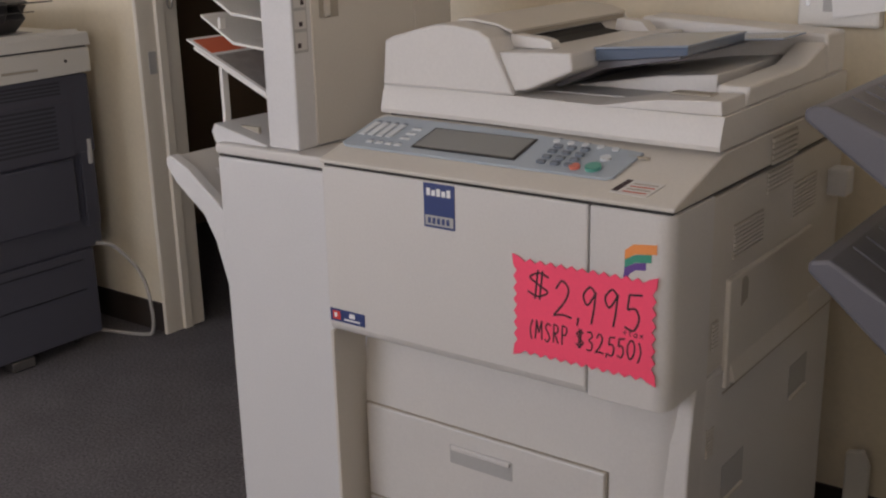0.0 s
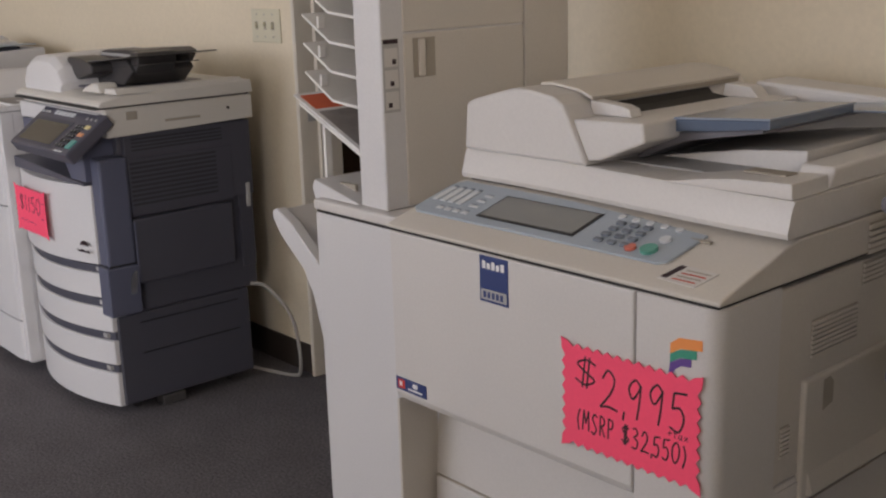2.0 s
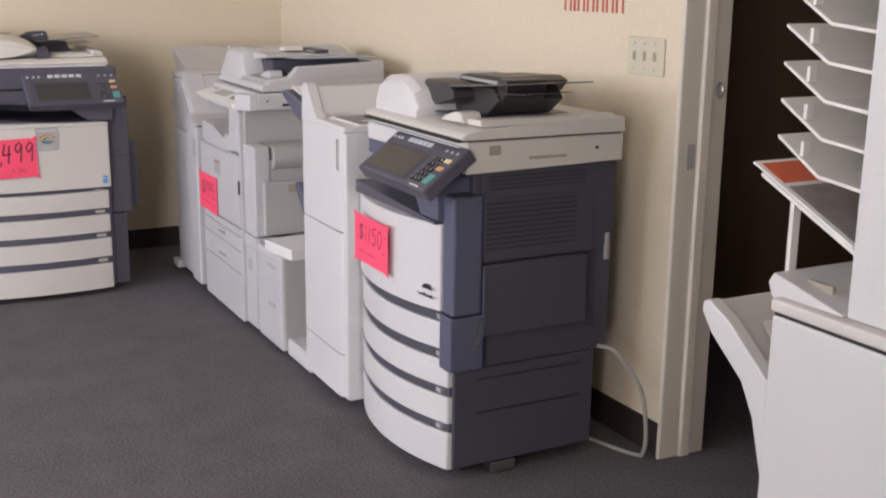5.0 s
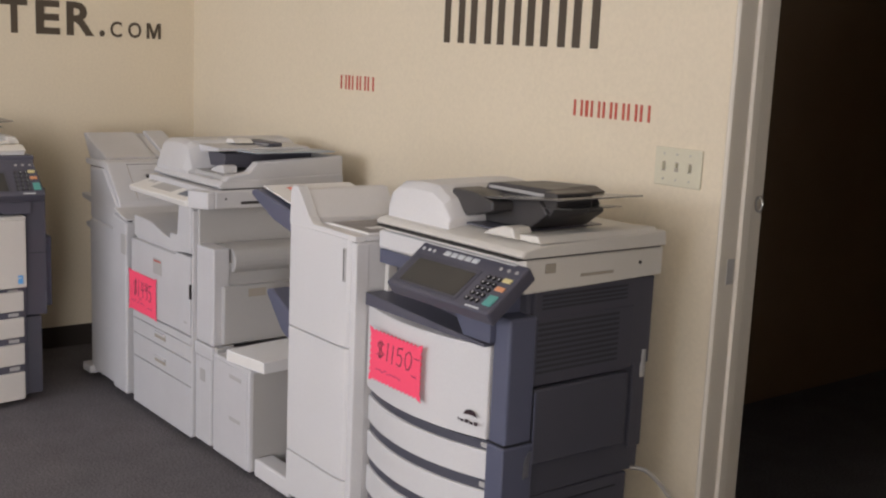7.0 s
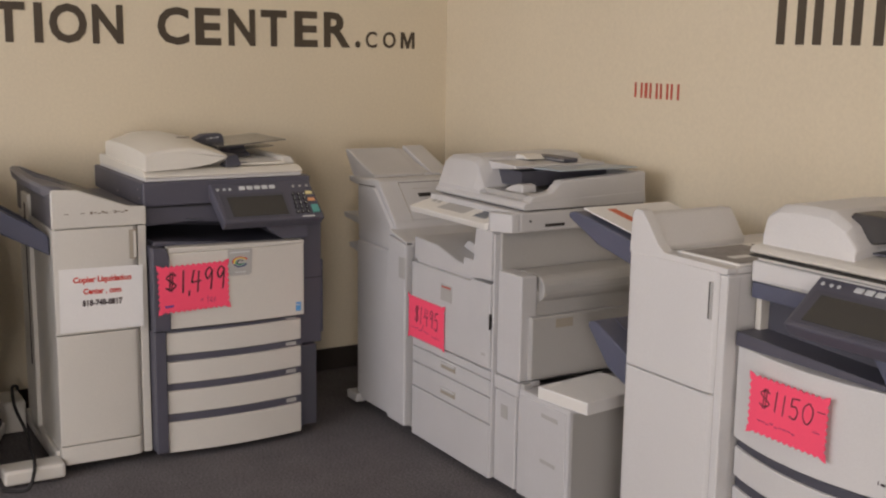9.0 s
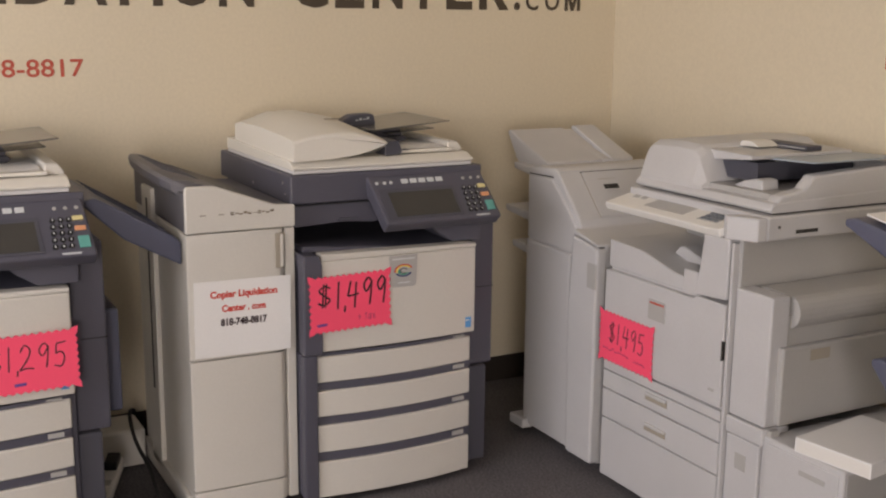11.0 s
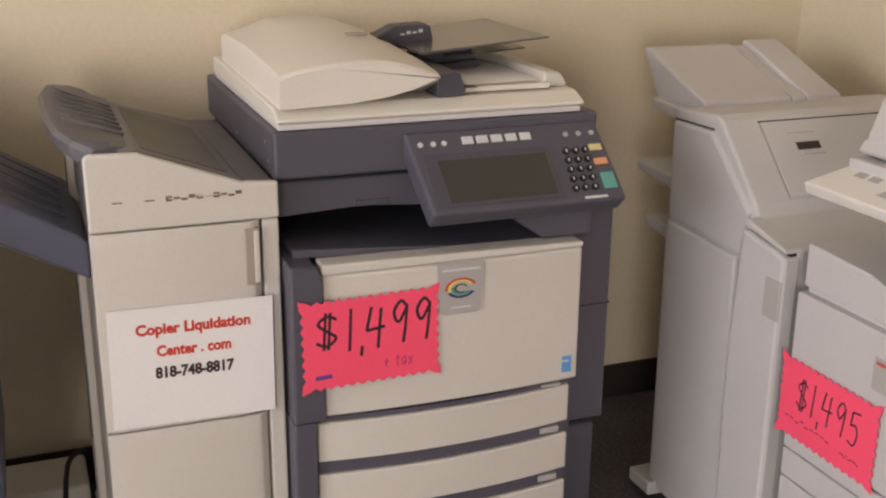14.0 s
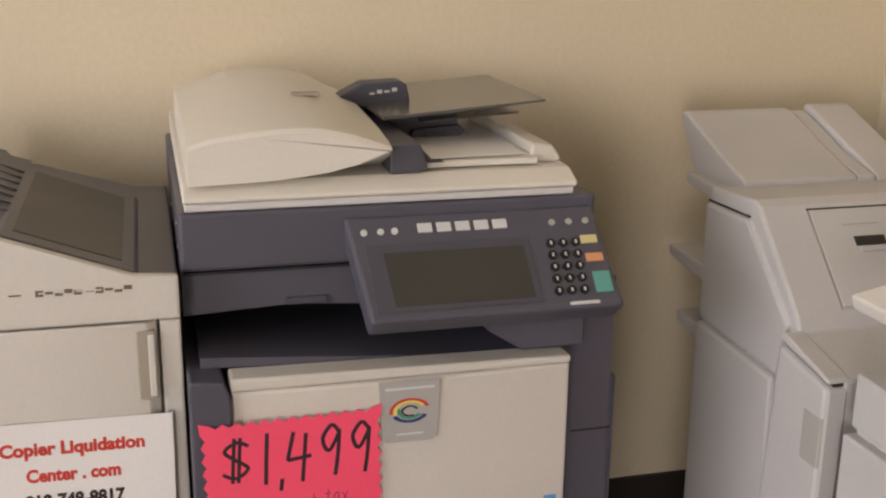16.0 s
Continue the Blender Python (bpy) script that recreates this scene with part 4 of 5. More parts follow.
part("feeder_roller", prism([(0.290, 1.012), (0.235, 1.060), (0.245, 1.090), (0.500, 1.098), (0.535, 1.062), (0.470, 1.016)], "y", 0.19, 0.40, 0.004), FEEDER_DARK, c2)
part("feeder_cover", prism([(0.240, 1.090), (0.252, 1.112), (0.30, 1.118), (0.50, 1.122), (0.522, 1.116), (0.522, 1.100), (0.49, 1.092)], "y", 0.225, 0.318, 0.004), FEEDER_DARK, c2, "dark feeder cover")
part("cover_rail", box(0.262, 0.530, 0.2215, 0.2245, 1.100, 1.108), GREYPL_AND_SHADE, c2)
part("cover_end", prism([(0.50, 1.052), (0.505, 1.120), (0.556, 1.118), (0.556, 1.085), (0.53, 1.052)], "y", 0.20, 0.33, 0.005), FEEDER_DARK, c2)
feeder_trays(c2, 0.28, 0.648, 0.13, 0.42, 1.078, 0.036, TRAY_SMOKE)
part("exit_guide", prism([(0.42, 1.006), (0.45, 1.022), (0.50, 1.036), (0.535, 1.036), (0.55, 1.008)], "y", 0.070, 0.135, 0.006), WARMWHITE, c2)
part("lid_grip", box(0.53, 0.60, 0.18, 0.195, 1.0085, 1.0110), CREAM_DARK, c2)
console(c2, 0.222, 0.645, (0.045, 0.956), (-0.095, 0.858), 0.04, SLATE)
upper = part("louvre_panel", box(W2 + 0.010, W2 + 0.015, 0.115, 0.47, 0.635, 0.81, 0.003), CHARCOAL, c2)
# Raised dark bars paint the shaded grooves between the louvres.
for i in range(10):
    part("slat", box(W2 + 0.015, W2 + 0.0158, 0.118, 0.412, 0.666 + i * 0.0140, 0.6730 + i * 0.0140), LOUVRE, upper)
for i in range(4):
    part("top_louvre_gap", box(W2 + 0.011, W2 + 0.0132, 0.13, 0.44, 0.832 + i * 0.011, 0.8375 + i * 0.011), LOUVRE, c2)
part("side_label", box(0.6182, 0.6195, 0.24, 0.36, 0.912, 0.920), CREAM_DARK, c2)
part("side_screw", rod((0.617, 0.46, 0.932), (0.6205, 0.46, 0.932), 0.005, 8), SEAM, c2)
flap = part("bypass_flap", box(W2 - 0.002, W2 + 0.026, 0.108, 0.452, 0.425, 0.628, 0.006), CHARCOAL, c2, "folded bypass tray")
part("flap_edge", box(W2 + 0.010, W2 + 0.029, 0.1065, 0.114, 0.432, 0.622, 0.002), SLATE_BLUE, flap)
part("flap_lever", prism([(0.070, 0.395), (0.074, 0.452), (0.092, 0.478), (0.104, 0.470), (0.096, 0.400)], "x", W2 + 0.0265, W2 + 0.034, 0.003), GREYPL_AND_SHADE, flap, "grey release lever")
part("flap_seam", box(W2 + 0.0145, W2 + 0.0265, 0.1045, 0.106, 0.425, 0.63), BLACK, flap)
part("rear_post", box(W2 - 0.004, W2 + 0.008, 0.49, 0.54, 0.40, 0.87, 0.003), CHARCOAL, c2)
part("rear_clip", box(W2 + 0.006, W2 + 0.016, 0.515, 0.530, 0.60, 0.68, 0.003), GREYPL_AND_SHADE, c2)
part("pedestal_seam", box(W2 - 0.0025, W2 - 0.0005, 0.11, 0.46, 0.292, 0.2955), BLACK, c2)
part("pedestal_seam", box(W2 - 0.0025, W2 - 0.0005, 0.11, 0.46, 0.192, 0.1955), BLACK, c2)
for x, y in ((0.06, 0.10), (0.52, 0.10), (0.06, 0.44), (0.52, 0.44)):
    caster(c2, x, y, 0.018)
part("floor_latch", box(0.545, 0.592, 0.16, 0.24, 0.004, 0.034, 0.003), STEEL, c2, "dull steel floor latch")
part("emblem", prism([(0.475, 0.560), (0.485, 0.572), (0.50, 0.576), (0.515, 0.572), (0.525, 0.560), (0.505, 0.562)], "z", 0, 0.0006), INK, c2, "small dark emblem", pose(0, -0.0135, -0.01) @ FRONT @ pose(0, 0, 0, 0, 7, 0) @ pose(0, 0, 0.056))
for i in range(6):
    x = 0.432 + i * 0.0165
    part("model_print", bars([(x, 0.538, x + 0.012, 0.544 + 0.003 * (i % 2))], 0.0006), WALLRED if i < 1 else INK, c2, "", pose(0, -0.0135, -0.01) @ FRONT @ pose(0, 0, 0, 0, 7, 0) @ pose(0, 0, 0.056))
price_tag(pose(-3.270, 1.649, 0.556), 0.236, 0.142, [("$1150", 0.03, 0.066, 0.165, 0.052, 0.0017, INK), ("", 0.03, 0.022, 0.12, 0.022, 0, INK_DIM), ("-", 0.205, 0.10, 0.022, 0.012, 0.001, INK), ("", 0.198, 0.05, 0.02, 0.012, 0, INK_DIM)],
          "pink starburst card marked $1150 on the white copier door", -0.5)

# its finisher, with two slanted trays on the far side
f2 = thing("finisher", pose(-3.760, 1.665, 0), "white paper finisher with dark slanted output trays", "finisher")
part("body", box(0.004, 0.372, 0.012, 0.55, 0.04, 0.918, 0.005), GREYWHITE, f2)
for z0, z1 in ((0.045, 0.190), (0.194, 0.597), (0.601, 0.922)):
    part("front_panel", prism([(0, 0.03), (0, 0.006), (0.012, -0.002), (0.30, -0.006), (0.335, -0.002), (0.345, 0.008), (0.345, 0.03)], "z", z0, z1, 0.002, 1), GREYWHITE, f2)
part("side_strip", box(0.347, 0.374, 0.004, 0.05, 0.045, 0.915, 0.004), GREYWHITE, f2)
# Grey face and thin dark bar paint the shade of the slot.
part("pull", box(0.320, 0.332, -0.0055, 0.010, 0.795, 0.895, 0.002), GREYPL_AND_SHADE, f2, "grey vertical pull slot")
part("pull_painted_shade", box(0.320, 0.3235, -0.0062, 0.0, 0.797, 0.893), SEAM, f2)
hp = [(0.0, 0.922), (0.006, 1.028), (0.020, 1.042), (0.045, 1.040), (0.075, 1.008), (0.115, 0.955), (0.14, 0.938), (0.374, 0.935), (0.374, 0.919), (0.0, 0.919)]
part("top_hood", prism(hp, "y", 0.0, 0.035, 0.003), GREYWHITE, f2)
part("top_ridge", prism([(0.004, 0.919), (0.010, 1.030), (0.05, 1.030), (0.07, 1.005), (0.11, 0.95), (0.11, 0.919)], "y", 0.0352, 0.33, 0.003), GREYWHITE, f2)
part("top_plate", box(0.1105, 0.374, 0.0352, 0.545, 0.919, 0.936, 0.003), GREYWHITE, f2)
part("rear_plate", box(0.006, 0.110, 0.331, 0.545, 0.919, 0.936, 0.003), GREYWHITE, f2)
part("foot", box(-0.235, -0.002, 0.015, 0.09, 0.012, 0.075, 0.008), GREYWHITE, f2)
caster(f2, -0.20, 0.055, 0.018)
caster(f2, 0.30, 0.30, 0.018)
caster(f2, 0.05, 0.40, 0.018)


def out_tray(parent, u0, z0, u1, z1, v0, v1, thick, mat, name="output_tray"):
    """A moulded tray that leans up and away from a finisher's left side, thicker towards its root."""
    t = part(name, prism([(u0, z0), (u0 - 0.02, z0 + 0.02), (u1 + 0.03, z1), (u1, z1 - 0.006), (u1 - 0.002, z1 - 0.022), (u0 * 0.4 + u1 * 0.6, z0 * 0.4 + z1 * 0.6 - thick), (u0, z0 - thick)], "y", v0, v1, 0.006), mat, parent, "dark slanted output tray")
    for k in range(5):
        v = v0 + (v1 - v0) * (0.18 + 0.16 * k)
        part("rib", prism([(u0 - 0.03, z0 + 0.027), (u1 + 0.04, z1 + 0.001), (u1 + 0.04, z1 + 0.004), (u0 - 0.03, z0 + 0.031)], "y", v, v + 0.006), mat, t)
    return t


out_tray(f2, 0.0, 0.905, -0.36, 0.985, 0.06, 0.44, 0.055, SLATE_BLUE)
out_tray(f2, 0.0, 0.56, -0.245, 0.665, 0.06, 0.44, 0.085, SLATE_BLUE)
mg = thing("magazine", pose(-3.760, 1.665, 0), "printed brochure with an orange band on the finisher's tray", "brochure")
MP = pose(-0.315, 0.08, 0.9935, 0, math.degrees(math.atan2(0.060, 0.31)), 0)
part("sheet", box(0, 0.27, 0, 0.34, 0, 0.004, 0.0005), PAPER, mg, "", MP)
part("heading", box(0.03, 0.24, 0.07, 0.10, 0.0041, 0.0046), PRINT_RED, mg, "", MP)
part("photo", box(0.15, 0.25, 0.11, 0.30, 0.0041, 0.0046), PRINT_GREY, mg, "", MP)
mg = thing("magazine", pose(-3.760, 1.665, 0), "dark printed brochure on top of the white finisher", "brochure")
part("sheet", box(0.135, 0.365, 0.05, 0.36, 0.9362, 0.9402, 0.0005), PAPER, mg)
part("photo", box(0.145, 0.358, 0.06, 0.28, 0.9403, 0.9408), PRINT_GREY, mg)
part("caption", box(0.16, 0.30, 0.30, 0.31, 0.9403, 0.9408), INK, mg)
part("strip", box(0.27, 0.30, 0.10, 0.17, 0.9409, 0.9413), PAPER, mg)

# power cable of the dark copier
solid("power_cable", tube([(-2.79, 2.215, 0.335), (-2.74, 2.245, 0.325), (-2.67, 2.285, 0.235), (-2.645, 2.295, 0.12), (-2.655, 2.30, 0.035), (-2.70, 2.305, 0.008), (-2.80, 2.27, 0.007), (-2.92, 2.24, 0.007)], 0.0065), CABLE_GREY, "grey power cable hanging from the copier to the carpet", "cable")

# ---- white multifunction copier (price 1495) ----
c3 = thing("multifunction_copier", pose(-4.955, 1.648, 0), "white multifunction copier with paper drawers and side feeder", "photocopier")
W3 = 0.545
part("body", box(0.003, W3 - 0.004, 0.014, 0.60, 0.03, 0.70, 0.004), COOLWHITE, c3)
for z0, z1 in ((0.022, 0.212),):
    part("lower_door", box(0.0, W3 - 0.012, 0.0, 0.02, z0, z1, 0.003), COOLWHITE, c3)
for z0, z1 in ((0.216, 0.307), (0.311, 0.368)):
    d = part("drawer", box(0.0, W3 - 0.012, 0.0, 0.02, z0, z1, 0.003), COOLWHITE, c3)
    # Dark plate gives the pull its recess shade as colour.
    part("pull", box(0.212, 0.312, -0.0012, 0.002, z0 + 0.024, z0 + 0.048, 0.001), CREAM_DARK, d, "pull with its recess shade painted dark")
    part("pull_lip", box(0.214, 0.310, -0.008, 0.002, z0 + 0.040, z0 + 0.050, 0.003), COOLWHITE, d)
part("front_strip", box(0.0, W3 - 0.012, 0.0, 0.02, 0.372, 0.401, 0.002), COOLWHITE, c3)
fd = part("front_door", prism([(0.0, 0.405), (W3 - 0.012, 0.412), (W3 - 0.012, 0.700), (0.42, 0.700), (0.40, 0.690), (0.0, 0.690)], "y", -0.006, 0.02, 0.004), COOLWHITE, c3)
part("door_pull", box(W3 - 0.018, W3 - 0.012, -0.0065, 0.004, 0.545, 0.60, 0.001), SEAM, fd)
part("name_plate", box(0.214, 0.290, -0.0075, -0.005, 0.586, 0.646, 0.001), GREYPL_AND_SHADE, fd, "grey name plate with a dull red bar")
part("plate_bar", box(0.220, 0.284, -0.0080, -0.0074, 0.634, 0.640), WALLRED, fd)
part("model_mark", bars([(0.485, 0.450, 0.510, 0.458)], 0.0005), GREYPL_AND_SHADE, fd, "", pose(0, -0.0062, 0) @ FRONT)
part("side_seam", box(W3 - 0.0112, W3 - 0.0085, 0.004, 0.02, 0.03, 0.87), SEAM, c3)
part("side_rail", box(W3 - 0.0080, W3 + 0.002, 0.0, 0.03, 0.03, 0.87, 0.002), COOLWHITE, c3)
part("right_column", prism([(0.405, 0.703), (W3 - 0.013, 0.712), (W3 - 0.013, 0.878), (0.432, 0.878), (0.420, 0.78)], "y", -0.004, 0.20, 0.005), COOLWHITE, c3)
# Grey colour here stands for the shade inside the output slot.
part("rear_upper", box(0.003, W3 - 0.006, 0.30, 0.60, 0.701, 0.885, 0.004), GREYPL_AND_SHADE, c3, "back of the output slot, greyed for shade")
part("output_floor", prism([(0.0, 0.700), (0.42, 0.700), (0.40, 0.735), (0.30, 0.742), (0.16, 0.775), (0.0, 0.783)], "y", 0.006, 0.30, 0.004), COOLWHITE, c3)
part("output_step", box(0.355, 0.415, -0.002, 0.12, 0.7005, 0.765, 0.004), COOLWHITE, c3)
part("paper_arm", prism([(0.19, 0.768), (0.215, 0.792), (0.235, 0.793), (0.30, 0.775), (0.36, 0.752), (0.25, 0.752)], "y", 0.10, 0.15, 0.004), COOLWHITE, c3)
part("scanner", box(0.015, W3 + 0.055, 0.06, 0.61, 0.879, 0.944, 0.006), COOLWHITE, c3)
SL3 = Matrix.Translation((0, -0.012, 0.898)) @ pose(0, 0, 0, 20, 0, 0)
ctl = part("control_panel", prism([(-0.012, 0.0), (0.492, 0.0), (0.515, 0.050), (0.530, 0.118), (0.02, 0.118)], "z", -0.024, 0.0, 0.004), WHITE, c3, "long white sloping control panel", SL3)
part("display", prism([(0.140, 0.030), (0.315, 0.030), (0.335, 0.098), (0.165, 0.098)], "z", 0.0, 0.0008), GREYPL_AND_SHADE, ctl, "grey unlit display")
part("key_field", prism([(0.375, 0.028), (0.455, 0.028), (0.470, 0.078), (0.395, 0.078)], "z", 0.0, 0.0008), GREYPL_AND_SHADE, ctl)
for j in range(3):
    for i in range(4):
        part("key", box(0.385 + i * 0.018 + j * 0.004, 0.398 + i * 0.018 + j * 0.004, 0.034 + j * 0.014, 0.043 + j * 0.014, 0.0008, 0.0035), KEY_GREY, ctl)
for x in (0.05, 0.085):
    part("label_strip", box(x, x + 0.025, 0.06, 0.09, 0.0, 0.0008), GREYPL_AND_SHADE, ctl)
part("start_key", box(0.50, 0.522, 0.03, 0.05, 0.0, 0.003), GREYPL_AND_SHADE, ctl)
part("scanner_front", prism([(0.496, 0.004), (0.520, -0.006), (W3 + 0.052, 0.030), (W3 + 0.054, 0.0595), (0.533, 0.0595)], "z", 0.878, 0.941, 0.004), COOLWHITE, c3)
part("side_notch", box(W3 + 0.0555, W3 + 0.0565, 0.16, 0.24, 0.893, 0.903), SEAM, c3)
part("side_screw", rod((W3 + 0.054, 0.10, 0.915), (W3 + 0.058, 0.10, 0.915), 0.004, 8), SEAM, c3)
part("lid_gap", box(0.028, W3 + 0.035, 0.10, 0.60, 0.9442, 0.9480), SEAM, c3)
part("feeder_base", prism([(0.088, 0.9482), (0.080, 0.957), (0.092, 0.975), (0.60, 0.990), (0.605, 0.9482)], "x", 0.015, W3 + 0.040, 0.004), COOLWHITE, c3)
rings = []
for v, k in ((0.090, 0.0), (0.115, 0.85), (0.14, 1.0), (0.56, 1.05), (0.585, 0.9)):
    rings.append([(0.020, v, 0.962), (0.026, v, 0.985 + 0.085 * k), (0.045, v, 0.985 + 0.102 * k), (0.16, v, 0.985 + 0.110 * k), (0.235, v, 0.985 + 0.106 * k), (0.262, v, 0.985 + 0.086 * k), (0.30, v, 0.980 + 0.015 * k), (0.302, v, 0.962)])
part("feeder_hood", loft(bmesh.new(), rings, 0.004), COOLWHITE, c3)
part("feeder_slot", box(0.215, 0.415, 0.37, 0.43, 1.080, 1.094, 0.003), CHARCOAL, c3, "dark feed slot cover")
part("slot_edge", box(0.220, 0.410, 0.366, 0.3695, 1.0855, 1.0885), GREYPL_AND_SHADE, c3)
# Dark block painted where the feed opening lies in shade.
part("feeder_throat", box(0.255, 0.415, 0.19, 0.56, 1.004, 1.056), CHARCOAL, c3, "dark feed throat")
part("feeder_wing", prism([(0.19, 1.056), (0.19, 1.082), (0.42, 1.078), (0.42, 1.066), (0.25, 1.050)], "y", 0.16, 0.55, 0.004), COOLWHITE, c3)
part("roller_guide", prism([(0.235, 1.082), (0.25, 1.100), (0.29, 1.100), (0.32, 1.086)], "y", 0.28, 0.36, 0.003), WHITE, c3)
part("input_tray", prism([(0.40, 1.062), (0.575, 1.070), (0.575, 1.075), (0.40, 1.069)], "y", 0.24, 0.57, 0.002), PANEL_BLUE, c3, "pale smoked input tray")
part("lid_end", prism([(0.10, 0.970), (0.12, 0.992), (0.20, 1.004), (0.235, 1.040), (0.60, 1.058), (0.603, 0.97)], "x", 0.540, W3 + 0.038, 0.006), COOLWHITE, c3)
part("lid_rear", box(0.30, 0.540, 0.57, 0.603, 0.97, 1.055, 0.005), COOLWHITE, c3)
part("exit_guide", prism([(0.36, 0.990), (0.40, 1.008), (0.45, 1.020), (0.475, 1.018), (0.48, 0.990)], "y", 0.15, 0.21, 0.005), COOLWHITE, c3)
part("exit_floor", box(0.30, 0.539, 0.12, 0.569, 0.976, 0.992), GREYPL_AND_SHADE, c3)
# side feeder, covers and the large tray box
part("upper_side", box(W3 - 0.003, W3 + 0.012, 0.02, 0.59, 0.705, 0.877, 0.003), GREYPL_AND_SHADE, c3, "grey side wall")
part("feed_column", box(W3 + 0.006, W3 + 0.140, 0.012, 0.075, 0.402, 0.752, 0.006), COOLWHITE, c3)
part("side_body", box(W3 + 0.0, W3 + 0.135, 0.076, 0.58, 0.402, 0.70, 0.005), GREYPL_AND_SHADE, c3)
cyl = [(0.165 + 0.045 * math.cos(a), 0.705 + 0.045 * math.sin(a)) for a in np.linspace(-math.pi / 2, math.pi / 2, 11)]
part("roller_cover", prism([(W3 + 0.02, 0.660)] + [(W3 - 0.045 + x, z) for x, z in cyl] + [(W3 + 0.02, 0.752)], "y", 0.085, 0.56, 0.003), GREYPL_AND_SHADE, c3, "rounded grey roller cover")
sd = part("side_door", box(W3 + 0.135, W3 + 0.158, 0.045, 0.50, 0.408, 0.618, 0.005), GREYPL_AND_SHADE, c3, "grey side door")
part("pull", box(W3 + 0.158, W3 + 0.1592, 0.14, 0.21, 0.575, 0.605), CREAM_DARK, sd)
part("feed_base", box(W3 + 0.004, W3 + 0.142, 0.006, 0.10, 0.352, 0.399, 0.005), COOLWHITE, c3)
part("base_catch", box(W3 + 0.142, W3 + 0.160, 0.02, 0.05, 0.36, 0.398, 0.002), GREYPL_AND_SHADE, c3)
lc = part("tray_column", box(W3 + 0.006, W3 + 0.130, 0.010, 0.56, 0.03, 0.349, 0.005), COOLWHITE, c3)
part("column_label", box(W3 + 0.045, W3 + 0.085, 0.0085, 0.0105, 0.26, 0.305), GREYPL_AND_SHADE, lc)
lct = part("large_tray", box(W3 + 0.133, W3 + 0.408, 0.016, 0.50, 0.022, 0.382, 0.006), COOLWHITE, c3)
part("tray_front", box(W3 + 0.150, W3 + 0.395, 0.012, 0.02, 0.04, 0.368, 0.003), COOLWHITE, lct)
# Thin grey sheet tones down the white box's right side as shade.
part("tray_side", box(W3 + 0.408, W3 + 0.4095, 0.03, 0.49, 0.03, 0.372), GREYPL_AND_SHADE, lct, "side of the tray box, greyed for shade")
part("tray_pull", box(W3 + 0.27, W3 + 0.355, 0.0105, 0.0125, 0.325, 0.338), GREYPL_AND_SHADE, lct)
part("tray_pull", box(W3 + 0.27, W3 + 0.35, 0.0105, 0.0125, 0.175, 0.188), GREYPL_AND_SHADE, lct)
for x, y in ((0.06, 0.08), (0.48, 0.08), (0.90, 0.10), (0.06, 0.52), (0.48, 0.52), (0.90, 0.45)):
    caster(c3, x, y, 0.014)
ream = thing("paper_ream", pose(-4.155, 1.655, 0.382, 0, 0, 8), "white ream of paper lying on the tray box", "paper ream")
part("paper_block", box(0, 0.215, 0, 0.279, 0.001, 0.040, 0.001), PAPER, ream)
part("wrapper_edge", box(0.004, 0.211, -0.0006, 0.0, 0.004, 0.036), WHITE, ream)
price_tag(pose(-4.966, 1.639, 0.407), 0.258, 0.154, [("$1,495", 0.045, 0.060, 0.170, 0.066, 0.0018, INK), ("", 0.02, 0.024, 0.13, 0.028, 0, INK_DIM), ("", 0.175, 0.020, 0.05, 0.022, 0, INK_DIM)],
          "pink starburst card marked $1,495 on the white copier", 0.0)

# its finisher
f3 = thing("finisher", pose(-4.990, 1.645, 0), "white sloping paper finisher with stacked side trays", "finisher")


body3 = [(-0.440, 0.03), (-0.446, 0.905), (-0.440, 0.948), (-0.300, 0.958), (-0.278, 0.950), (-0.142, 0.808), (-0.130, 0.784), (-0.004, 0.754), (-0.002, 0.03)]
part("body", prism(body3, "y", 0.018, 0.56, 0.006), COOLWHITE, f3)
part("front_panel", prism([(-0.436, 0.035), (-0.440, 0.700), (-0.176, 0.690), (-0.150, 0.035)], "y", 0.006, 0.03, 0.008), COOLWHITE, f3)
part("upper_panel", prism([(-0.440, 0.704), (-0.444, 0.922), (-0.298, 0.926), (-0.150, 0.790), (-0.172, 0.694)], "y", 0.010, 0.03, 0.008), COOLWHITE, f3)
part("panel_gap", prism([(-0.443, 0.9225), (-0.300, 0.9265), (-0.300, 0.9295), (-0.443, 0.9255)], "y", 0.0155, 0.03), SEAM, f3)
part("front_cover", prism([(-0.142, 0.035), (-0.152, 0.50), (-0.136, 0.765), (-0.02, 0.747), (-0.002, 0.742), (-0.002, 0.035)], "y", -0.012, 0.03, 0.008), COOLWHITE, f3)
part("cover_gap", prism([(-0.132, 0.7665), (-0.006, 0.7435), (-0.006, 0.7475), (-0.132, 0.7705)], "y", 0.002, 0.03), SEAM, f3)
part("cover_cap", prism([(-0.138, 0.771), (-0.134, 0.786), (-0.006, 0.756), (-0.004, 0.748)], "y", -0.008, 0.03, 0.004), COOLWHITE, f3)
# Grey patch paints the shade of the grip notch.
part("cover_pull", box(-0.052, -0.004, -0.0128, 0.0, 0.612, 0.695, 0.003), GREYPL_AND_SHADE, f3, "grip notch painted grey for shade")
# the sloping access panel with its slot, drawn in the slope's own plane
SL_F3 = Matrix.Translation((-0.142, 0, 0.808)) @ pose(0, 0, 0, 0, 0, 90) @ pose(0, 0, 0, math.degrees(math.atan2(0.142, 0.136)), 0, 0)
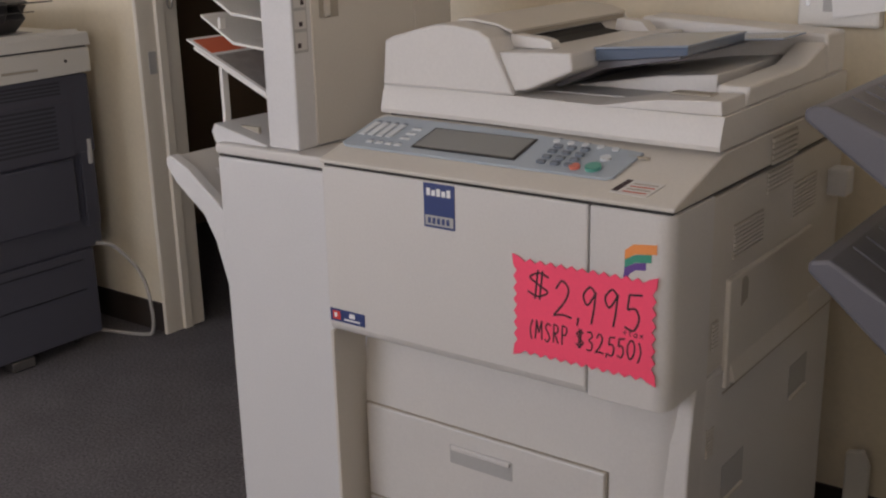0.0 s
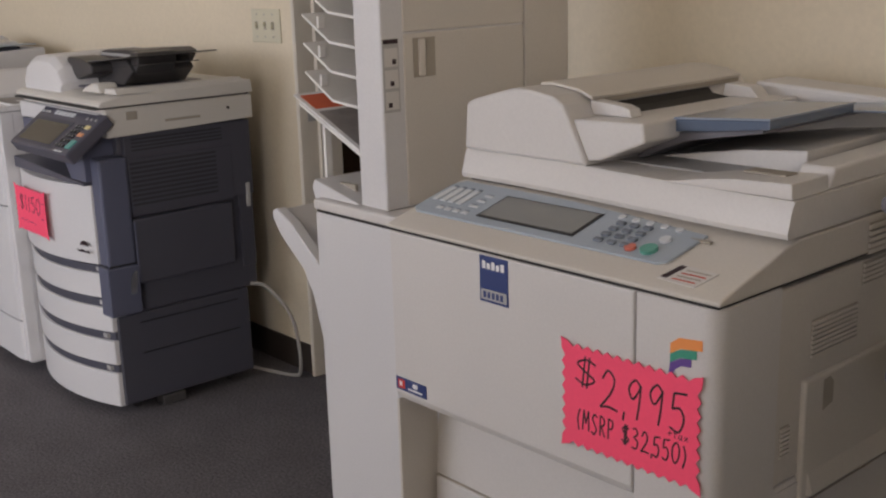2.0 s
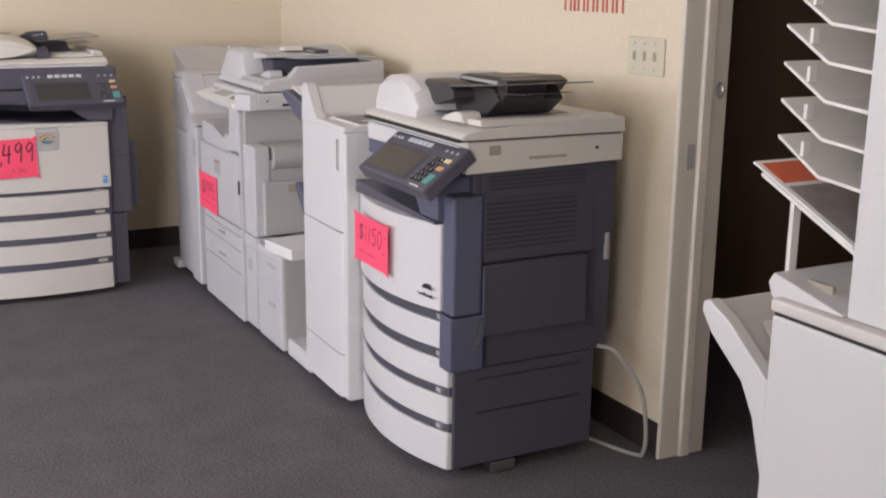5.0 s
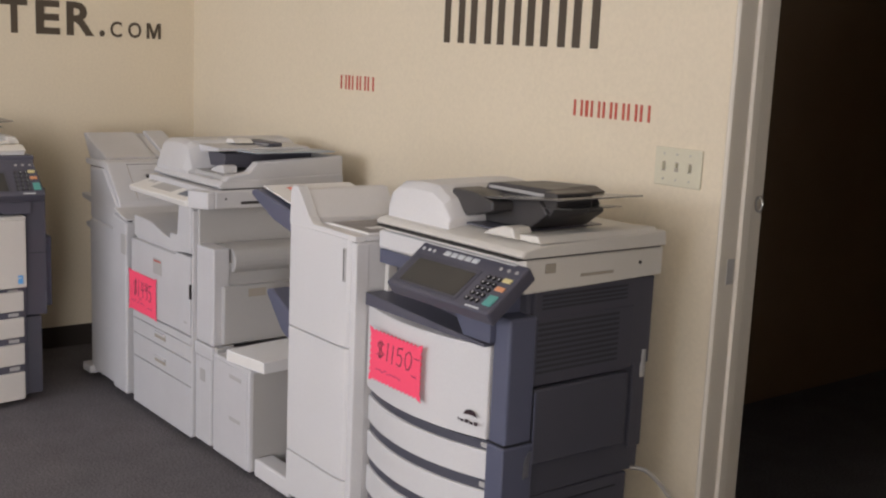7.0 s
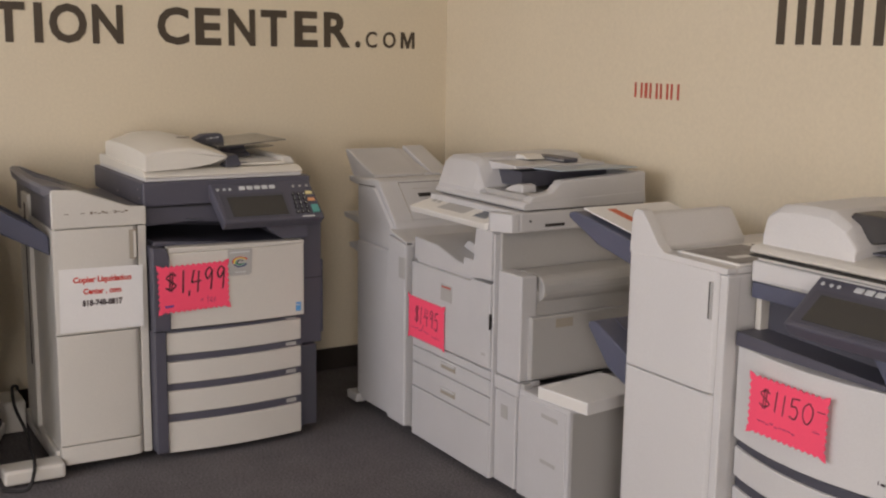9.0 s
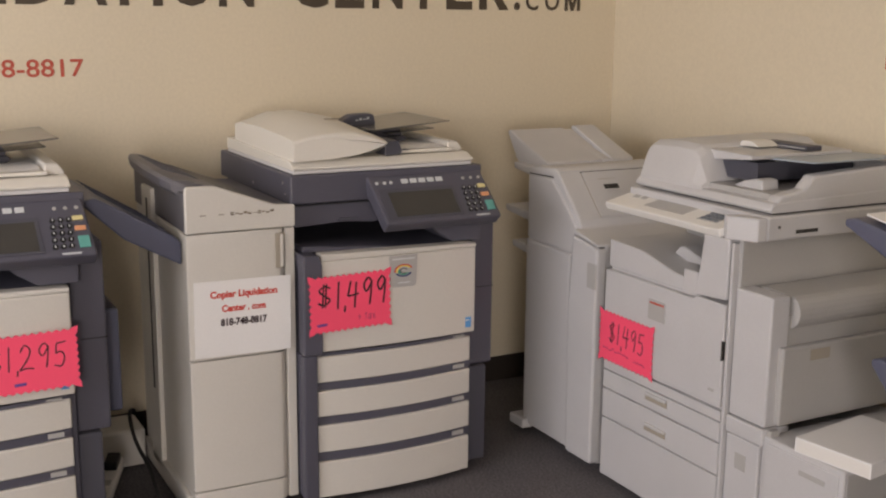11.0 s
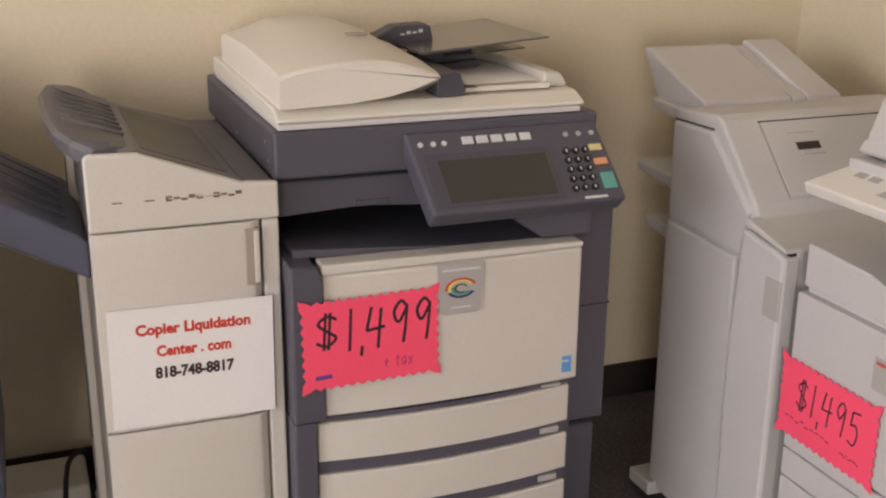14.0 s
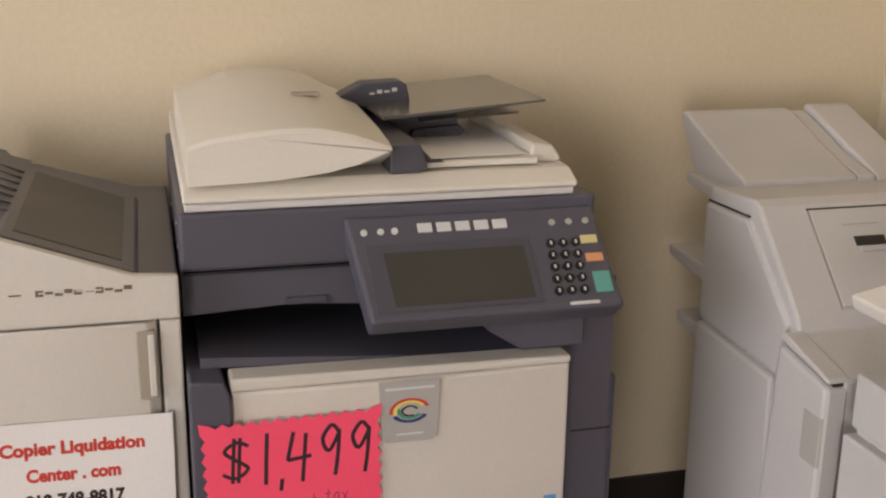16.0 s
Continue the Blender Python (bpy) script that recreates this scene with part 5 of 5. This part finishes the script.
acc = part("access_panel", prism([(0.105, 0.006), (0.42, 0.006), (0.42, 0.184), (0.105, 0.184)], "z", 0.0015, 0.004, 0.001), COOLWHITE, f3, "", SL_F3)
part("panel_joint", box(0.101, 0.424, 0.185, 0.1885, 0.0004, 0.0012), SEAM, acc)
part("panel_joint", box(0.1015, 0.104, 0.004, 0.184, 0.0004, 0.0012), CREAM_DARK, acc)
part("slot", box(0.168, 0.226, 0.112, 0.130, 0.0035, 0.0046), SEAM, acc, "dark slot")
part("slot_lip", box(0.172, 0.230, 0.100, 0.109, 0.0035, 0.0070, 0.001), COOLWHITE, acc)
part("panel_line", box(0.155, 0.225, 0.152, 0.1535, 0.0038, 0.0044), CREAM_DARK, acc)
for v0, v1, z in ((0.075, 0.305, 1.040), (0.307, 0.345, 1.034), (0.347, 0.440, 1.046)):
    part("top_tray", prism([(-0.690, z - 0.004), (-0.686, z + 0.006), (-0.665, z + 0.004), (-0.52, z - 0.052), (-0.425, 0.9585), (-0.425, 0.932), (-0.610, 0.936), (-0.628, 0.950)], "y", v0, v1, 0.005), COOLWHITE, f3, "white rising top tray")
for z, out in ((0.940, 0.60), (0.782, 0.65), (0.660, 0.60)):
    part("side_tray", prism([(-0.41, z - 0.045), (-out, z - 0.020), (-out - 0.005, z + 0.002), (-0.425, z - 0.005)], "y", 0.05, 0.50, 0.005), COOLWHITE, f3, "short white side tray")
part("foot", box(-0.49, -0.40, -0.015, 0.10, 0.02, 0.055, 0.006), COOLWHITE, f3)
caster(f3, -0.45, 0.04, 0.016)
caster(f3, -0.1, 0.06, 0.016)
caster(f3, -0.1, 0.5, 0.016)


# ---- slate copier with a colour badge (price 1499) ----
def slate_copier(m, label):
    c = thing("color_office_copier", m, label, "photocopier", "slate colour copiers")
    part("pedestal", box(0.0, 0.575, 0.035, 0.62, 0.03, 0.475, 0.005), SLATE, c)
    part("pedestal_edge", box(0.0, 0.042, 0.0, 0.0345, 0.03, 0.475, 0.004), SLATE, c)
    part("body", box(0.0, 0.575, 0.03, 0.62, 0.4765, 0.740, 0.005), SLATE, c)
    part("side_cheek", prism([(0.0, 0.478), (0.058, 0.478), (0.058, 0.745), (0.048, 0.772), (0.0, 0.776)], "y", -0.006, 0.30, 0.004), SLATE, c)
    drawer_stack(c, [(0.024, 0.137, 0.029), (0.168, 0.252, 0.026), (0.280, 0.359, 0.025), (0.386, 0.465, 0.010)], 0.045, 0.558, 0.012, 0.022, WARMWHITE, SLATE)
    part("front_door", prism(bowed(0.058, 0.570, 0.006, 0.012, 0.06), "z", 0.480, 0.752, 0.005), WARMWHITE, c)
    part("door_top", prism([(0.058, 0.7522), (0.570, 0.7522), (0.570, 0.764), (0.058, 0.772)], "y", 0.002, 0.05, 0.004), WARMWHITE, c)
    part("output_floor", prism([(0.052, 0.7722), (0.02, 0.772), (0.02, 0.79), (0.40, 0.762), (0.575, 0.762), (0.575, 0.752), (0.40, 0.752)], "y", 0.05, 0.56, 0.002), SLATE, c, "dark output tray floor")
    part("output_back", box(0.01, 0.60, 0.50, 0.54, 0.745, 0.86), CHARCOAL, c)
    part("column", box(0.576, 0.668, 0.066, 0.56, 0.35, 0.866, 0.006), SLATE, c)
    part("lower_column", box(0.576, 0.640, 0.05, 0.56, 0.03, 0.349, 0.006), CHARCOAL, c)
    part("column_seam", box(0.60, 0.6695, 0.0655, 0.30, 0.604, 0.607), BLACK, c)
    part("side_tray", box(0.669, 0.720, 0.16, 0.52, 0.36, 0.655, 0.008), SLATE_BLUE, c, "folded side tray")
    part("console_arm", prism([(0.30, 0.862), (0.40, 0.845), (0.45, 0.800), (0.50, 0.768), (0.60, 0.768), (0.60, 0.870), (0.30, 0.870)], "y", 0.03, 0.16, 0.005), SLATE, c)
    part("scanner_lower", prism([(0.0, 0.838), (0.16, 0.846), (0.27, 0.838), (0.30, 0.850), (0.632, 0.850), (0.632, 0.9025), (0.0, 0.9025)], "y", 0.096, 0.70, 0.003), SLATE, c)
    part("scanner_gap", box(0.003, 0.629, 0.088, 0.70, 0.9027, 0.9062), BLACK, c)
    part("scanner", box(0.0, 0.634, 0.090, 0.765, 0.9064, 0.9935, 0.006), SLATE, c)
    part("latch", box(0.150, 0.212, 0.090, 0.11, 0.847, 0.858, 0.002), CHARCOAL, c)
    for y, z in ((0.13, 0.935), (0.15, 0.965), (0.42, 0.93)):
        part("screw", rod((-0.002, y, z), (0.002, y, z), 0.004, 8), STEEL, c)
    part("lid_rim", box(0.010, 0.598, 0.092, 0.71, 0.9945, 1.006, 0.003), GREYWHITE, c)
    part("platen_lid", prism([(0.092, 1.0062), (0.086, 1.0095), (0.087, 1.015), (0.124, 1.031), (0.40, 1.036), (0.71, 1.042), (0.712, 1.0062)], "x", 0.008, 0.602, 0.003), PALEWHITE, c)
    rings = []
    face = [(0.017, 1.030), (0.018, 1.088), (0.05, 1.098), (0.107, 1.107), (0.160, 1.111), (0.205, 1.110), (0.252, 1.100), (0.290, 1.087), (0.313, 1.078)]
    for v, rise, tuck in ((0.099, -0.007, 1.0), (0.104, -0.002, 1.0), (0.122, 0.002, 0.7), (0.20, 0.008, 0.0), (0.40, 0.016, 0.0), (0.60, 0.014, 0.0), (0.65, 0.004, 0.0)):
        back = min(1.0, max(0.0, (v - 0.12) / 0.28))
        ring = [(0.017, v, 1.030)] + [(u, v, z + rise * (1 + 0.25 * (u > 0.1)) + 0.008 * back * (0.1 < u < 0.27)) for u, z in face[1:]]
        ring += [(0.314, v, 1.072 * tuck + 1.030 * (1 - tuck)), (0.262, v, 1.053 * tuck + 1.030 * (1 - tuck)), (0.216, v, 1.042 * tuck + 1.030 * (1 - tuck)), (0.142, v, 1.034 * tuck + 1.030 * (1 - tuck))]
        rings.append(ring)
    hood = part("feeder_hood", loft(bmesh.new(), rings), PALEWHITE, c)
    part("hood_grip", box(0.19, 0.235, 0.285, 0.30, 1.128, 1.1335, 0.002), CREAM_DARK, hood)
    part("feeder_mouth", prism([(0.3145, 1.032), (0.3145, 1.074), (0.360, 1.076), (0.372, 1.040), (0.365, 1.034)], "y", 0.118, 0.60, 0.002), CHARCOAL, c, "dark feeder mouth")
    part("feeder_hinge", prism([(0.284, 1.104), (0.288, 1.112), (0.326, 1.131), (0.392, 1.134), (0.402, 1.128), (0.410, 1.096), (0.345, 1.082)], "y", 0.392, 0.440, 0.003), CHARCOAL, c)
    for i in range(4):
        part("hinge_print", bars([(0.337 + i * 0.013, 1.112 + 0.0015 * i, 0.346 + i * 0.013, 1.1155 + 0.003 * (i % 2) + 0.0015 * i)], 0.0006), KEY_LIGHT, c, "", pose(0, 0.3915, 0) @ FRONT)
    part("feeder_guide", prism([(0.346, 1.078), (0.352, 1.084), (0.390, 1.093), (0.470, 1.091), (0.478, 1.083), (0.484, 1.060), (0.470, 1.042), (0.390, 1.040)], "y", 0.345, 0.391, 0.004), SLATE, c)
    part("guide_step", prism([(0.395, 1.046), (0.400, 1.060), (0.480, 1.066), (0.492, 1.056), (0.476, 1.044)], "y", 0.330, 0.3445, 0.002), CHARCOAL, c)
    part("guide_arm", prism([(0.318, 1.080), (0.322, 1.086), (0.400, 1.096), (0.42, 1.088), (0.40, 1.078)], "y", 0.440, 0.56, 0.003), CHARCOAL, c)
    feeder_trays(c, 0.33, 0.605, 0.25, 0.58, 1.090, 0.024, TRAY_SMOKE)
    part("exit_floor", box(0.330, 0.555, 0.14, 0.60, 1.034, 1.044, 0.002), PALEWHITE, c)
    # Dark sheet painted on the exit floor for the shadow under the trays.
    part("exit_painted_shade", box(0.335, 0.40, 0.13, 0.62, 1.0442, 1.0455), CHARCOAL, c)
    part("end_block", prism([(0.548, 1.034), (0.552, 1.062), (0.585, 1.060), (0.600, 1.040), (0.600, 1.03)], "y", 0.16, 0.62, 0.004), WARMWHITE, c)
    console(c, 0.243, 0.632, (0.088, 0.978), (-0.028, 0.852), 0.045, SLATE)
    bd = part("badge", prism([(0.268, 0.752), (0.361, 0.752), (0.357, 0.662), (0.350, 0.655), (0.280, 0.655), (0.273, 0.662)], "z", 0.0, 0.002, 0.0008), GREYPL_AND_SHADE, c, "grey badge with a coloured swirl", pose(0, -0.0075, 0) @ FRONT)
    part("badge_line", bars([(0.278, 0.738, 0.352, 0.742)], 0.0004), KEY_LIGHT, bd, "", pose(0, 0, 0.002))
    part("badge_line", bars([(0.295, 0.666, 0.335, 0.669)], 0.0004), KEY_LIGHT, bd, "", pose(0, 0, 0.002))
    for mat, r0, r1, a0, a1 in ((RED, 0.026, 0.031, 20, 190), (YELLOW, 0.020, 0.0255, 30, 200), (GREEN, 0.014, 0.0195, 160, 330), (NAVY, 0.022, 0.029, 205, 335), (SEAM, 0.010, 0.0135, 20, 300)):
        an = [radians(a) for a in np.linspace(a0, a1, 12)]
        pts = [(0.315 + r1 * math.cos(a), 0.704 + 0.65 * r1 * math.sin(a)) for a in an] + [(0.315 + r0 * math.cos(a), 0.704 + 0.65 * r0 * math.sin(a)) for a in an[::-1]]
        part("swirl", prism(pts, "z", 0.0021, 0.0026), mat, bd)
    sk = part("blue_sticker", bars([(0.521, 0.497, 0.555, 0.531)], 0.0006), SKYBLUE, c, "small blue sticker", pose(0, 0.0035, 0) @ FRONT)
    part("sticker_line", bars([(0.526, 0.519, 0.549, 0.523)], 0.0004), KEY_LIGHT, sk, "", pose(0, 0, 0.0007))
    for x, y in ((0.06, 0.08), (0.52, 0.08), (0.06, 0.55), (0.52, 0.55)):
        caster(c, x, y, 0.014)
    return c


M4 = Matrix.Translation((-5.155, 0.728, 0)) @ FACE_EAST
M5 = Matrix.Translation((-5.105, -0.488, 0)) @ FACE_EAST
c4 = slate_copier(M4, "slate-grey colour copier with cream door and four drawers")
c5 = copy_thing(c4, M5)
tagged(c5, "slate-grey colour copier beside a white power strip")
for mm in (M4, M5):
    solid("paper_sheet", prism([(0.385, 0.15), (0.540, 0.16), (0.555, 0.42), (0.40, 0.42)], "z", 1.0462, 1.0475), PAPER, "white sheet of paper in the feeder's exit tray", "paper", "", mm)
price_tag(M4 @ pose(0.018, -0.0095, 0.544), 0.253, 0.164, [("$", 0.022, 0.074, 0.042, 0.070, 0.0028, INK), ("1,499", 0.078, 0.066, 0.162, 0.080, 0.0030, INK), ("+ tax", 0.148, 0.022, 0.055, 0.024, 0.0008, INK_DIM), ("-", 0.018, 0.010, 0.030, 0.024, 0.004, PURPLE)],
          "pink starburst card marked $1,499 on the slate copier", 1.2)
price_tag(M5 @ pose(0.330, -0.0115, 0.505), 0.250, 0.150, [("$1,295", 0.030, 0.058, 0.190, 0.064, 0.0018, INK), ("-", 0.09, 0.012, 0.028, 0.020, 0.004, PURPLE)],
          "pink starburst card marked $1,295 on the slate copier", 1.2)

# its finisher
M4F = Matrix.Translation((-5.20, 0.409, 0)) @ FACE_EAST
f4 = thing("finisher", M4F, "cream paper finisher with dark slanted trays and a paper notice", "finisher")
part("body", box(0.003, 0.314, 0.030, 0.60, 0.03, 0.852, 0.005), WARMWHITE, f4)
face = [(0.0, 0.035), (0.0, 0.004), (0.02, 0.0), (0.245, -0.004), (0.268, 0.0), (0.282, 0.012), (0.284, 0.035)]
for z0, z1 in ((0.03, 0.096), (0.100, 0.488), (0.492, 0.852)):
    part("front_panel", prism(face, "z", z0, z1, 0.002, 1), WARMWHITE, f4)
part("side_strip", box(0.286, 0.315, 0.006, 0.045, 0.03, 0.852, 0.004), WARMWHITE, f4)
part("top_hood", prism([(0.0, 0.855), (0.0, 0.980), (0.008, 0.986), (0.085, 0.984), (0.255, 0.922), (0.315, 0.918), (0.315, 0.855)], "y", -0.002, 0.016, 0.004), WARMWHITE, f4)
part("top_plate", prism([(0.0, 0.856), (0.0, 0.965), (0.085, 0.965), (0.255, 0.915), (0.315, 0.912), (0.315, 0.856)], "y", 0.0165, 0.60, 0.004), TRAY_DARK, f4, "dark top under the tray")
for i in range(10):
    x = 0.126 + i * 0.0125 + 0.003 * (i > 4)
    part("print", bars([(x, 0.9005 + 0.003 * (i % 2), x + 0.0105, 0.9095 - 0.0025 * (i % 3))], 0.0005), PRINT_BROWN, f4, "", pose(0, -0.0022, 0) @ FRONT)
for x in (0.040, 0.092):
    part("print", bars([(x, 0.9032, x + 0.016, 0.9055)], 0.0005), PRINT_BROWN, f4, "", pose(0, -0.0022, 0) @ FRONT)
for i in range(5):
    part("print_gap", bars([(0.130 + i * 0.0243, 0.9045, 0.139 + i * 0.0243, 0.9065)], 0.0005), WARMWHITE, f4, "", pose(0, -0.0029, 0) @ FRONT)
# Dark cream paints the shade within this pull.
pull = part("pull", box(0.253, 0.279, -0.0048, 0.010, 0.738, 0.840, 0.002), CREAM_DARK, f4, "vertical pull, recess shade painted dark")
part("pull_bar", box(0.268, 0.278, -0.006, 0.008, 0.742, 0.836, 0.002), WARMWHITE, pull)
t4 = part("top_tray", prism([(0.262, 0.9150), (0.255, 0.9205), (0.085, 0.984), (0.060, 0.978), (0.060, 0.955), (0.262, 0.905)], "y", 0.024, 0.492, 0.002), TRAY_DARK, f4, "dark slanted output tray")
part("tray_well", prism([(0.240, 0.9255), (0.098, 0.9785), (0.098, 0.9802), (0.240, 0.9272)], "y", 0.060, 0.455), WELL_DARK, t4, "darker well of the tray")
rings = []
for v, tip, z in ((0.070, 0.020, 0.980), (0.085, -0.012, 0.994), (0.125, -0.034, 1.006), (0.22, -0.046, 1.014), (0.40, -0.048, 1.022), (0.50, -0.034, 1.022), (0.540, -0.004, 1.012), (0.552, 0.022, 1.0)):
    rings.append([(0.084, v, 0.980), (0.050, v, 0.990 + (z - 1.0) * 0.3), (tip + 0.02, v, z), (tip + 0.004, v, z), (tip - 0.003, v, z - 0.008), (tip, v, z - 0.030), (tip + 0.022, v, z - 0.050), (0.075, v, 0.945)])
part("tray_end", loft(bmesh.new(), rings, 0.0), TRAY_DARK, f4, "curled ribbed tray end")
for k in range(7):
    v = 0.16 + 0.045 * k
    part("rib", prism([(0.082, 0.982), (0.045, 0.996), (-0.022, 1.0175 + 0.0012 * k), (-0.020, 1.0205 + 0.0012 * k), (0.045, 1.000), (0.082, 0.986)], "y", v, v + 0.007), TRAY_DARK, t4)
out_tray(f4, 0.0, 0.825, -0.255, 0.965, 0.05, 0.45, 0.065, SLATE_BLUE)
part("rear_rail", box(-0.012, 0.004, 0.34, 0.46, 0.05, 0.935, 0.004), WARMWHITE, f4)
part("rail_slot", box(-0.0135, -0.0115, 0.385, 0.40, 0.30, 0.90), SEAM, f4)
part("foot", box(-0.20, 0.0, -0.055, 0.04, 0.01, 0.062, 0.010), WARMWHITE, f4)
part("base_bar", box(-0.012, 0.02, 0.04, 0.58, 0.012, 0.075, 0.006), WARMWHITE, f4)
caster(f4, -0.17, -0.01, 0.018)
caster(f4, 0.27, 0.10, 0.018)
caster(f4, 0.05, 0.50, 0.018)
notice = thing("paper_notice", M4F @ pose(0.011, -0.0052, 0.501) @ FRONT @ pose(0, 0, 0, 0, 0, -0.8), "white paper notice with red and black print on the finisher", "notice")
part("sheet", loft(bmesh.new(), [[(x, 0.0, z), (x, 0.219, z), (x, 0.219, z + 0.0006), (x, 0.0, z + 0.0006)] for x, z in [(0.282 * k / 10, 0.0005 + 0.004 * max(0, k / 10 - 0.75)) for k in range(11)]]), PAPER, notice)
for body, x, y, w, h, mat in (("Copier Liquidation", 0.046, 0.163, 0.196, 0.027, RED), ("Center . com", 0.079, 0.128, 0.128, 0.021, RED), ("818-748-8817", 0.075, 0.087, 0.136, 0.022, INK)):
    part("print", writing(body, w, h, 0.042, 0.0004), mat, notice, "", pose(x, y, 0.0014))

# power strip and cables on the carpet by the finisher
ps = thing("power_strip", pose(-5.425, 0.196, 0.034, 0, 0, -23) @ pose(0, 0, 0, 0, 8, 0), "white power strip with a black plug lying over cables", "power strip")
part("body", box(-0.19, 0.19, -0.024, 0.024, 0.0, 0.034, 0.005), WHITE, ps)
part("plug", box(-0.17, -0.10, -0.020, 0.020, 0.0345, 0.062, 0.006), BLACK, ps, "black plug")
for i in range(3):
    part("socket", box(-0.05 + i * 0.07, -0.02 + i * 0.07, -0.014, 0.014, 0.0342, 0.0352), GREYPL_AND_SHADE, ps)
solid("power_cable", tube([(-5.53, 0.215, 0.105), (-5.58, 0.15, 0.10), (-5.66, 0.10, 0.05), (-5.68, 0.06, 0.02), (-5.74, 0.0, 0.008), (-5.80, -0.10, 0.008)], 0.006), RUBBER, "black power cable by the power strip", "cable")
solid("power_cable", tube([(-5.88, 0.385, 0.10), (-5.84, 0.38, 0.145), (-5.74, 0.345, 0.17), (-5.60, 0.33, 0.135), (-5.45, 0.335, 0.10), (-5.32, 0.325, 0.082), (-5.19, 0.315, 0.075), (-5.125, 0.30, 0.05), (-5.10, 0.27, 0.008), (-5.13, 0.20, 0.008)], 0.006), RUBBER, "black power cable looping over the power strip", "cable")
solid("junction_box", box(-5.86, -5.70, 0.08, 0.385, 0.005, 0.13, 0.01), WARMWHITE, "cream plastic box on the carpet behind cables", "box")

# ---- what shows at the near end of the room ----
f0 = thing("finisher", pose(0.0, 1.50, 0), "pale paper finisher with two dark slanted trays", "finisher")
# Body reaches forward, unseen, to shade the cream copier's side.
part("body", box(0, 0.36, -0.12, 0.60, 0.03, 0.93, 0.006), WARMWHITE, f0)
part("top_plate", box(-0.003, 0.363, -0.123, 0.60, 0.933, 0.955, 0.005), WARMWHITE, f0)
part("plinth", box(0.02, 0.34, 0.02, 0.58, 0, 0.03), CHARCOAL, f0)
out_tray(f0, 0.0, 0.945, -0.305, 1.075, 0.10, 0.50, 0.06, TRAY_DARK)
out_tray(f0, 0.0, 0.70, -0.285, 0.86, 0.10, 0.50, 0.06, TRAY_DARK)
solid("plastic_panel", prism([(0.0, 0.0), (0.05, 0.0), (0.05, 0.20), (0.035, 0.235), (0.0, 0.225)], "y", 0, 0.02, 0.004), WARMWHITE, "small pale plastic panel standing by the wall", "panel", "", pose(-0.40, 2.30, 0.0))
wb = thing("outlet_box", pose(-0.578, YN - 0.0005, 1.103), "white wall-mounted outlet plate with papers on it", "outlet plate")
part("plate", box(0, 0.16, -0.035, 0.0, 0, 0.14, 0.006), WHITE, wb)
part("socket", box(0.05, 0.085, -0.0365, -0.0345, 0.03, 0.10, 0.001), GREYPL_AND_SHADE, wb)
part("screw", rod((0.02, -0.0375, 0.045), (0.02, -0.034, 0.045), 0.005, 8), STEEL, wb)
solid("paper_sheet", prism([(0.0, 0.02), (0.17, 0.05), (0.15, 0.20), (-0.02, 0.17)], "y", 0.0, 0.004), PAPER, "white paper hanging over the outlet plate", "paper", "", pose(-0.505, YN - 0.042, 1.10))

# a machine in the dark room behind the doorway
c6 = copy_thing(c2, pose(-2.62, 4.05, 0))
tagged(c6, "dark office copier standing in the unlit back room")
